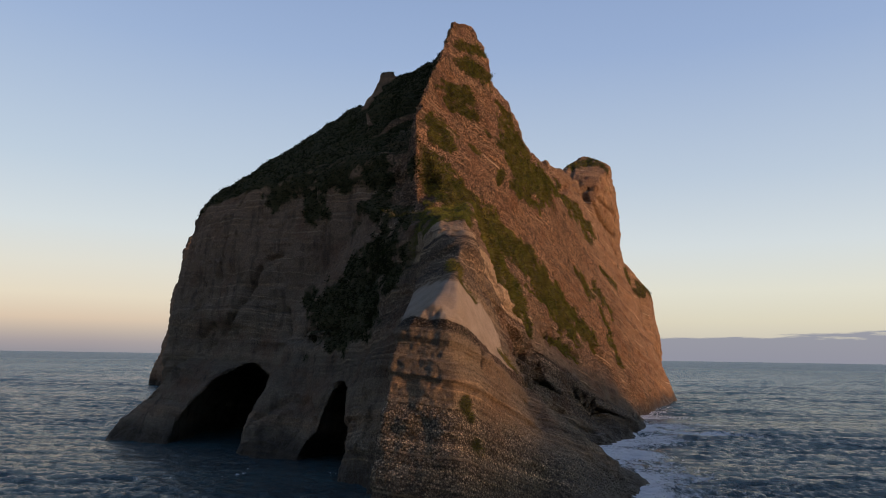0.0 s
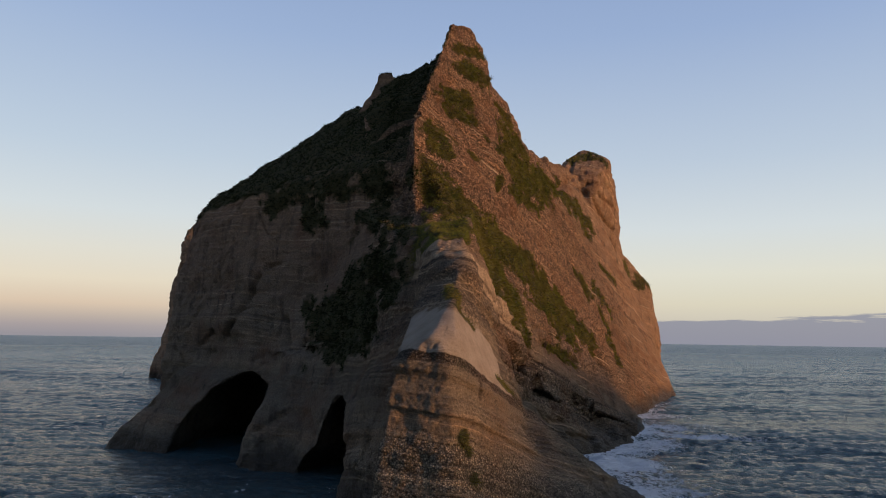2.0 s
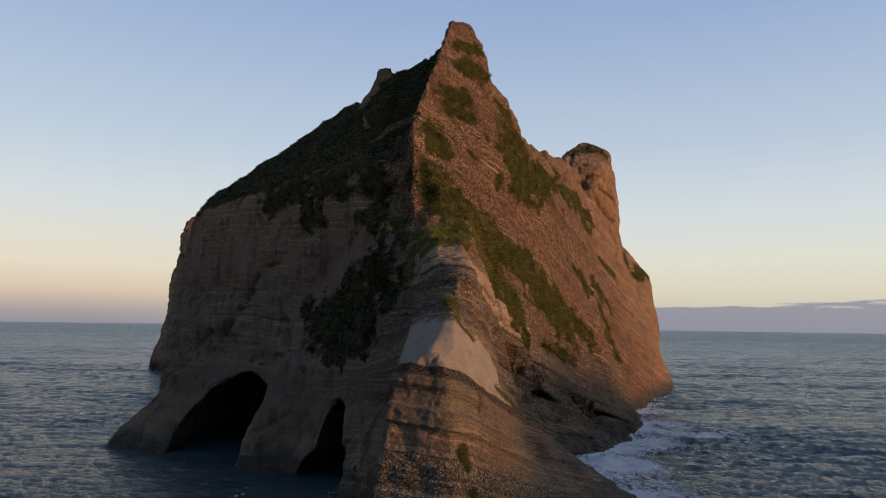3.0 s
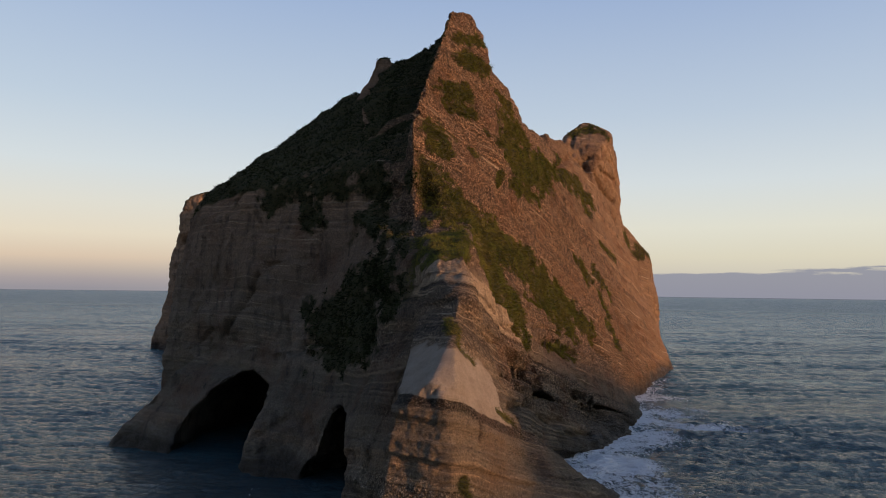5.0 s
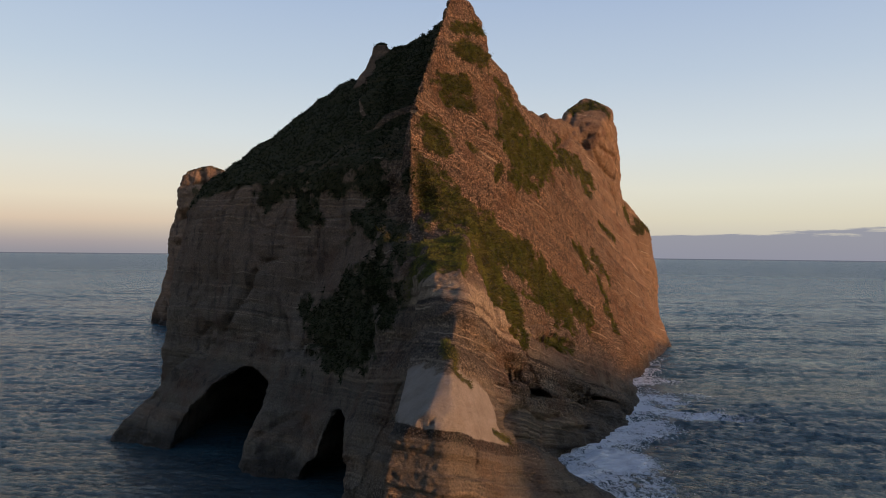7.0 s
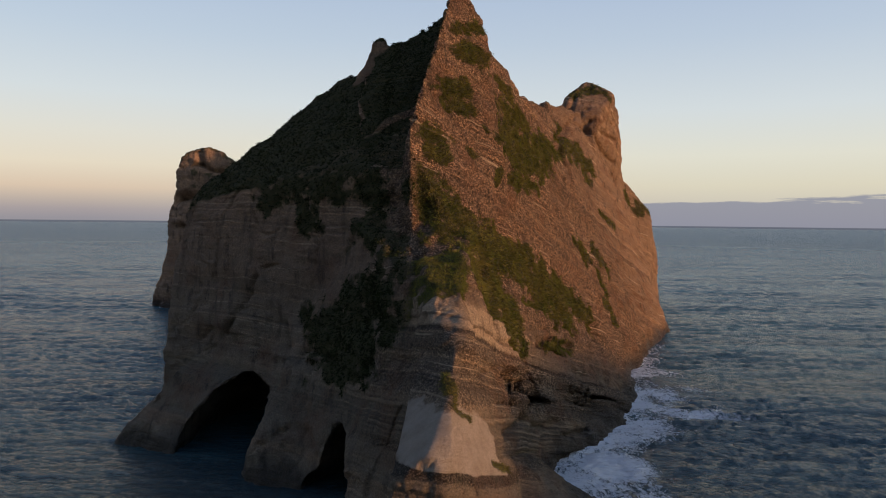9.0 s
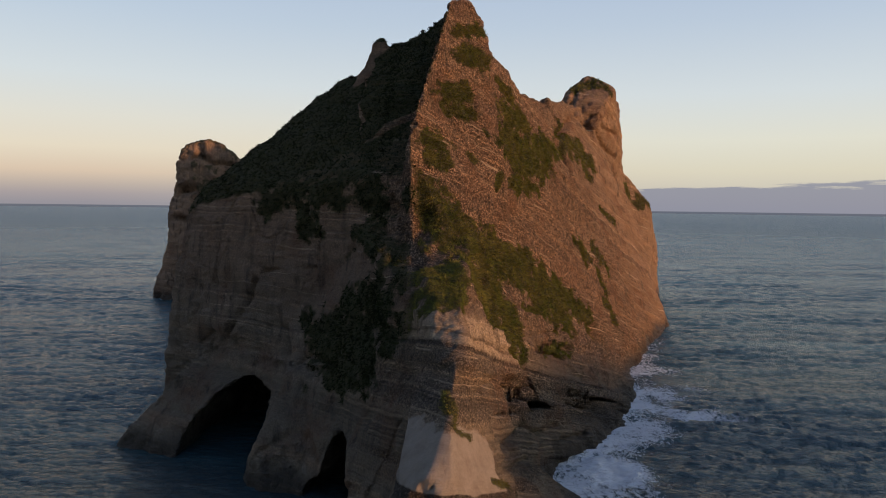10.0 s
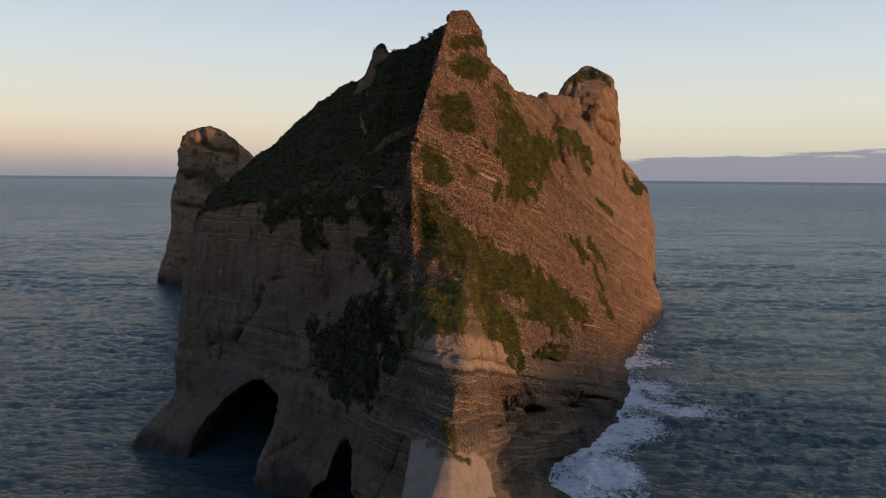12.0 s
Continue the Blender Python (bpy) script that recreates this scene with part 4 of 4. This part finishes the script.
# ---- plants ----
def tufts(name, label, material, spots, up, length, blades, width, lean, seed):
    """Blades of grass or leaves on many spots, as one mesh of triangles."""
    rs = np.random.RandomState(seed)
    m = len(spots) * blades
    root = np.repeat(spots, blades, 0) + rs.normal(0, 0.10, (m, 3)) * np.array([1, 1, 0.6])
    way = np.repeat(up, blades, 0) + rs.normal(0, lean, (m, 3))
    way /= np.linalg.norm(way, axis=1, keepdims=True)
    across = np.cross(way, rs.normal(0, 1, (m, 3)))
    across /= np.linalg.norm(across, axis=1, keepdims=True)
    size = length * rs.uniform(0.5, 1.25, (m, 1)) * np.repeat(rs.uniform(0.6, 1.3, (len(spots), 1)), blades, 0)
    w = width * rs.uniform(0.6, 1.3, (m, 1))
    droop = np.array([0, 0, -0.35]) * size
    tri = np.stack([root - across * w, root + across * w, root + way * size + droop], 1).reshape(-1, 3)
    return tagged(sheet(name, tri, np.arange(len(tri)).reshape(-1, 3), material), label, name.replace("_", " "), kind="stuff")


def spots_on(fields, which, per_area, seed):
    rs = np.random.RandomState(seed)
    place, side = [], []
    for f in fields:
        v, q, n, w = f[0], f[1], f[2], f[which]
        c = v[q].mean(1)
        area = 0.5 * np.linalg.norm(np.cross(v[q[:, 2]] - v[q[:, 0]], v[q[:, 3]] - v[q[:, 1]]), axis=1)
        want = area * per_area * np.clip((w[q].mean(1) - 0.35) * 1.5, 0, 1)
        many = np.floor(want + rs.uniform(0, 1, len(want))).astype(int)
        i = np.repeat(np.arange(len(q)), many)
        mixw = rs.dirichlet((1, 1, 1, 1), len(i))
        place.append((v[q[i]] * mixw[..., None]).sum(1))
        side.append(n[q[i, 0]])
    return np.concatenate(place), np.concatenate(side)


near, far = FIELDS[:3], FIELDS[3:]
for nm, fields, dens, length, blades, width, seed in (("nose_grass", FIELDS[:1], 70.0, 0.30, 5, 0.018, 2), ("grass", FIELDS[1:3], 24.0, 0.48, 5, 0.032, 3), ("far_grass", far, 5.0, 0.60, 5, 0.07, 4)):
    p, n = spots_on(fields, 3, dens, seed)
    p = p - n * 0.05
    up = 0.8 * n + np.array([0, 0, 0.45])
    tufts(nm, "olive green grass hanging on the sunlit rock ledges", GRASS, p, up, length, blades, width, 0.42, seed)
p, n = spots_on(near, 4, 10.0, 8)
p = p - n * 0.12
tufts("scrub", "low scrub on roof and shaded slopes, darkened by shade in its colour", SHADED_SCRUB, p, 0.8 * n + np.array([0, 0, 0.4]), 0.42, 7, 0.07, 0.8, 9)
# low shrubs among the grass, as rounded heaps of small leaves
p, n = spots_on(FIELDS[1:3], 3, 0.16, 15)
heap = np.repeat(p + n * 0.12, 60, 0)
rs = np.random.RandomState(31)
heap = heap + rs.normal(0, 1, heap.shape) * np.array([0.30, 0.30, 0.22]) * np.repeat(rs.uniform(0.5, 1.3, (len(p), 1)), 60, 0)
tufts("shrub", "low dark green shrubs scattered among the grass", SHRUB, heap, np.repeat(n, 60, 0) + np.array([0, 0, 0.3]), 0.13, 1, 0.055, 0.9, 16)

# bushes standing out on the skyline
TWIG = Nodes("twig", 0.85).finish((0.05, 0.04, 0.03))


def bush(height, seed):
    rs = np.random.RandomState(seed)
    base = tagged(new("bush"), "small dark windblown bush on the crest", "bush", group="bushes on the crest")
    bm = bmesh.new()
    tips = []
    for k in range(6):
        turn, tilt = k * 1.05 + rs.uniform(-0.4, 0.4), rs.uniform(0.15, 0.9)
        way = Vector((math.cos(turn) * tilt, math.sin(turn) * tilt, 1)).normalized()
        a, b = Vector((0, 0, -0.3)), way * height * rs.uniform(0.55, 0.85)
        m = Matrix.Translation((a + b) / 2) @ (b - a).to_track_quat("Z", "Y").to_matrix().to_4x4()
        bmesh.ops.create_cone(bm, cap_ends=True, segments=5, radius1=0.05, radius2=0.015, depth=(b - a).length, matrix=m)
        tips += [b, (a + b) * 0.62]
    me = bpy.data.meshes.new("stem")
    bm.to_mesh(me)
    bm.free()
    me.materials.append(TWIG)
    new("stem", me).parent = base
    c = np.repeat(np.array([tuple(p) for p in tips]), 26, 0)
    c = c + rs.normal(0, 0.17 * height, c.shape)
    u, w = rs.normal(0, 1, c.shape), rs.normal(0, 1, c.shape)
    u, w = 0.10 * u / np.linalg.norm(u, axis=1, keepdims=True), 0.10 * w / np.linalg.norm(w, axis=1, keepdims=True)
    leaf = np.stack([c - u, c + w, c + u, c - w], 1).reshape(-1, 3)
    sheet("crown", leaf, np.arange(len(leaf)).reshape(-1, 4), SHADED_SCRUB, base)
    return base


ground_pts = np.concatenate([FIELDS[1][0], FIELDS[2][0]])
first = None
for k, (bx, by, high) in enumerate(((-0.9, 101.2, 1.0), (-1.8, 101.6, 0.8), (-2.9, 101.3, 0.7), (-4.6, 101.8, 0.6), (-7.0, 102.0, 0.7), (-13.2, 103.6, 0.6), (-17.0, 105.4, 0.6), (-22.6, 105.0, 0.5))):
    close = np.hypot(ground_pts[:, 0] - bx, ground_pts[:, 1] - by) < 0.6
    top = float(ground_pts[close, 2].max()) if close.any() else 45.0
    m = pose(bx, by, top - 0.35, 0, 0, 47 * k)
    if first is None:
        first = bush(1.0, 5)
        first.matrix_basis = m
    else:
        copy_thing(first, m @ Matrix.Diagonal((high, high, high, 1)))

# ---- sea ----
view = np.radians(np.arange(-36, 36.01, 0.14))
rest = np.radians(np.arange(40, 320.1, 4.0))
turns = np.concatenate([view, rest])
rings = np.concatenate([[0.0, 8.0, 16.0], np.geomspace(24, 1200, 800), np.geomspace(1230, 4990, 60)])
r, a = np.meshgrid(rings, turns, indexing="ij")
x, y = (r * np.sin(a)).ravel(), (r * np.cos(a)).ravel()
rs = np.random.RandomState(21)
z = np.zeros_like(x)
gust = np.clip(1.0 + 0.55 * rough_noise(np.stack([x / 38, y / 17, 0 * x], 1), 3, 230), 0.35, 1.7)
for i in range(34):
    long = 0.8 * 1.092 ** i if i < 29 else 13 + 5 * (i - 29)
    turn = radians(-96 + rs.normal(0, 21))
    k = 2 * math.pi / long
    ph = rs.uniform(0, 6.283)
    fade = np.clip(2.2 - r.ravel() / (long * 75), 0, 1)
    wob = 1.3 * np.sin(0.23 * k * (x * math.sin(turn) - y * math.cos(turn)) + 3 * ph) + 0.8 * np.sin(0.09 * k * (x + y) + ph)
    wave = np.sin(k * (x * math.cos(turn) + y * math.sin(turn)) + ph + wob)
    tall = 0.0180 * long ** 0.30 if i < 29 else 0.010 * long ** 0.4
    z += fade * gust * tall * (wave - 0.35 * (2 * wave ** 2 - 1))
xyz = np.stack([x, y, z], 1).astype(np.float32)
near_rock = np.full(len(x), 60.0, np.float32)
close = (y > 25) & (y < 275) & (np.abs(x) < 130)
near_rock[close] = np.minimum(solid(x[close], y[close], 0.0 * x[close], BLOCKS), 60)
pillar_gap = np.full(len(x), 60.0, np.float32)
pillar_gap[close] = np.minimum(solid(x[close], y[close], 0.0 * x[close], STACK), 60)
flow = rough_noise(np.stack([x / 7, y / 7, 0 * x], 1), 4, 200)
surf_side = np.clip((x - 6) / 8, 0, 1) * np.clip((170 - y) / 60, 0, 1)
foam = np.clip(1.0 - near_rock / (1.2 + 7.0 * surf_side) + 0.40 * flow, 0, 1) * (0.12 + 0.68 * surf_side)
swash = np.clip(1.2 - np.hypot((x - 18.0) / 6.0, (y - 77) / 8.0) + 0.25 * flow, 0, 1)
trail = np.clip(1.0 - np.hypot((x - 34) / 8.0, (y - 108) / 24) + 0.5 * flow, 0, 1) * 0.75
calm_lines = np.clip(0.75 - np.abs(flow) * 4, 0, 1) * np.clip(1.1 - np.hypot((x + 16) / 13, (y - 60) / 10), 0, 1) * 0.7
lap = np.clip(0.9 - pillar_gap / 1.6, 0, 1) * 0.5
foam = np.maximum.reduce([foam, swash, trail, calm_lines, lap]) * (near_rock > -1.5)
xyz[:, 2] += 0.25 * swash * (1 + rough_noise(np.stack([x / 1.6, y / 1.6, 0 * x], 1), 3, 210))
n = len(turns)
i, j = np.meshgrid(np.arange(len(rings) - 1), np.arange(n), indexing="ij")
q = np.stack([i * n + j, i * n + (j + 1) % n, (i + 1) * n + (j + 1) % n, (i + 1) * n + j], -1).reshape(-1, 4)[:, ::-1]
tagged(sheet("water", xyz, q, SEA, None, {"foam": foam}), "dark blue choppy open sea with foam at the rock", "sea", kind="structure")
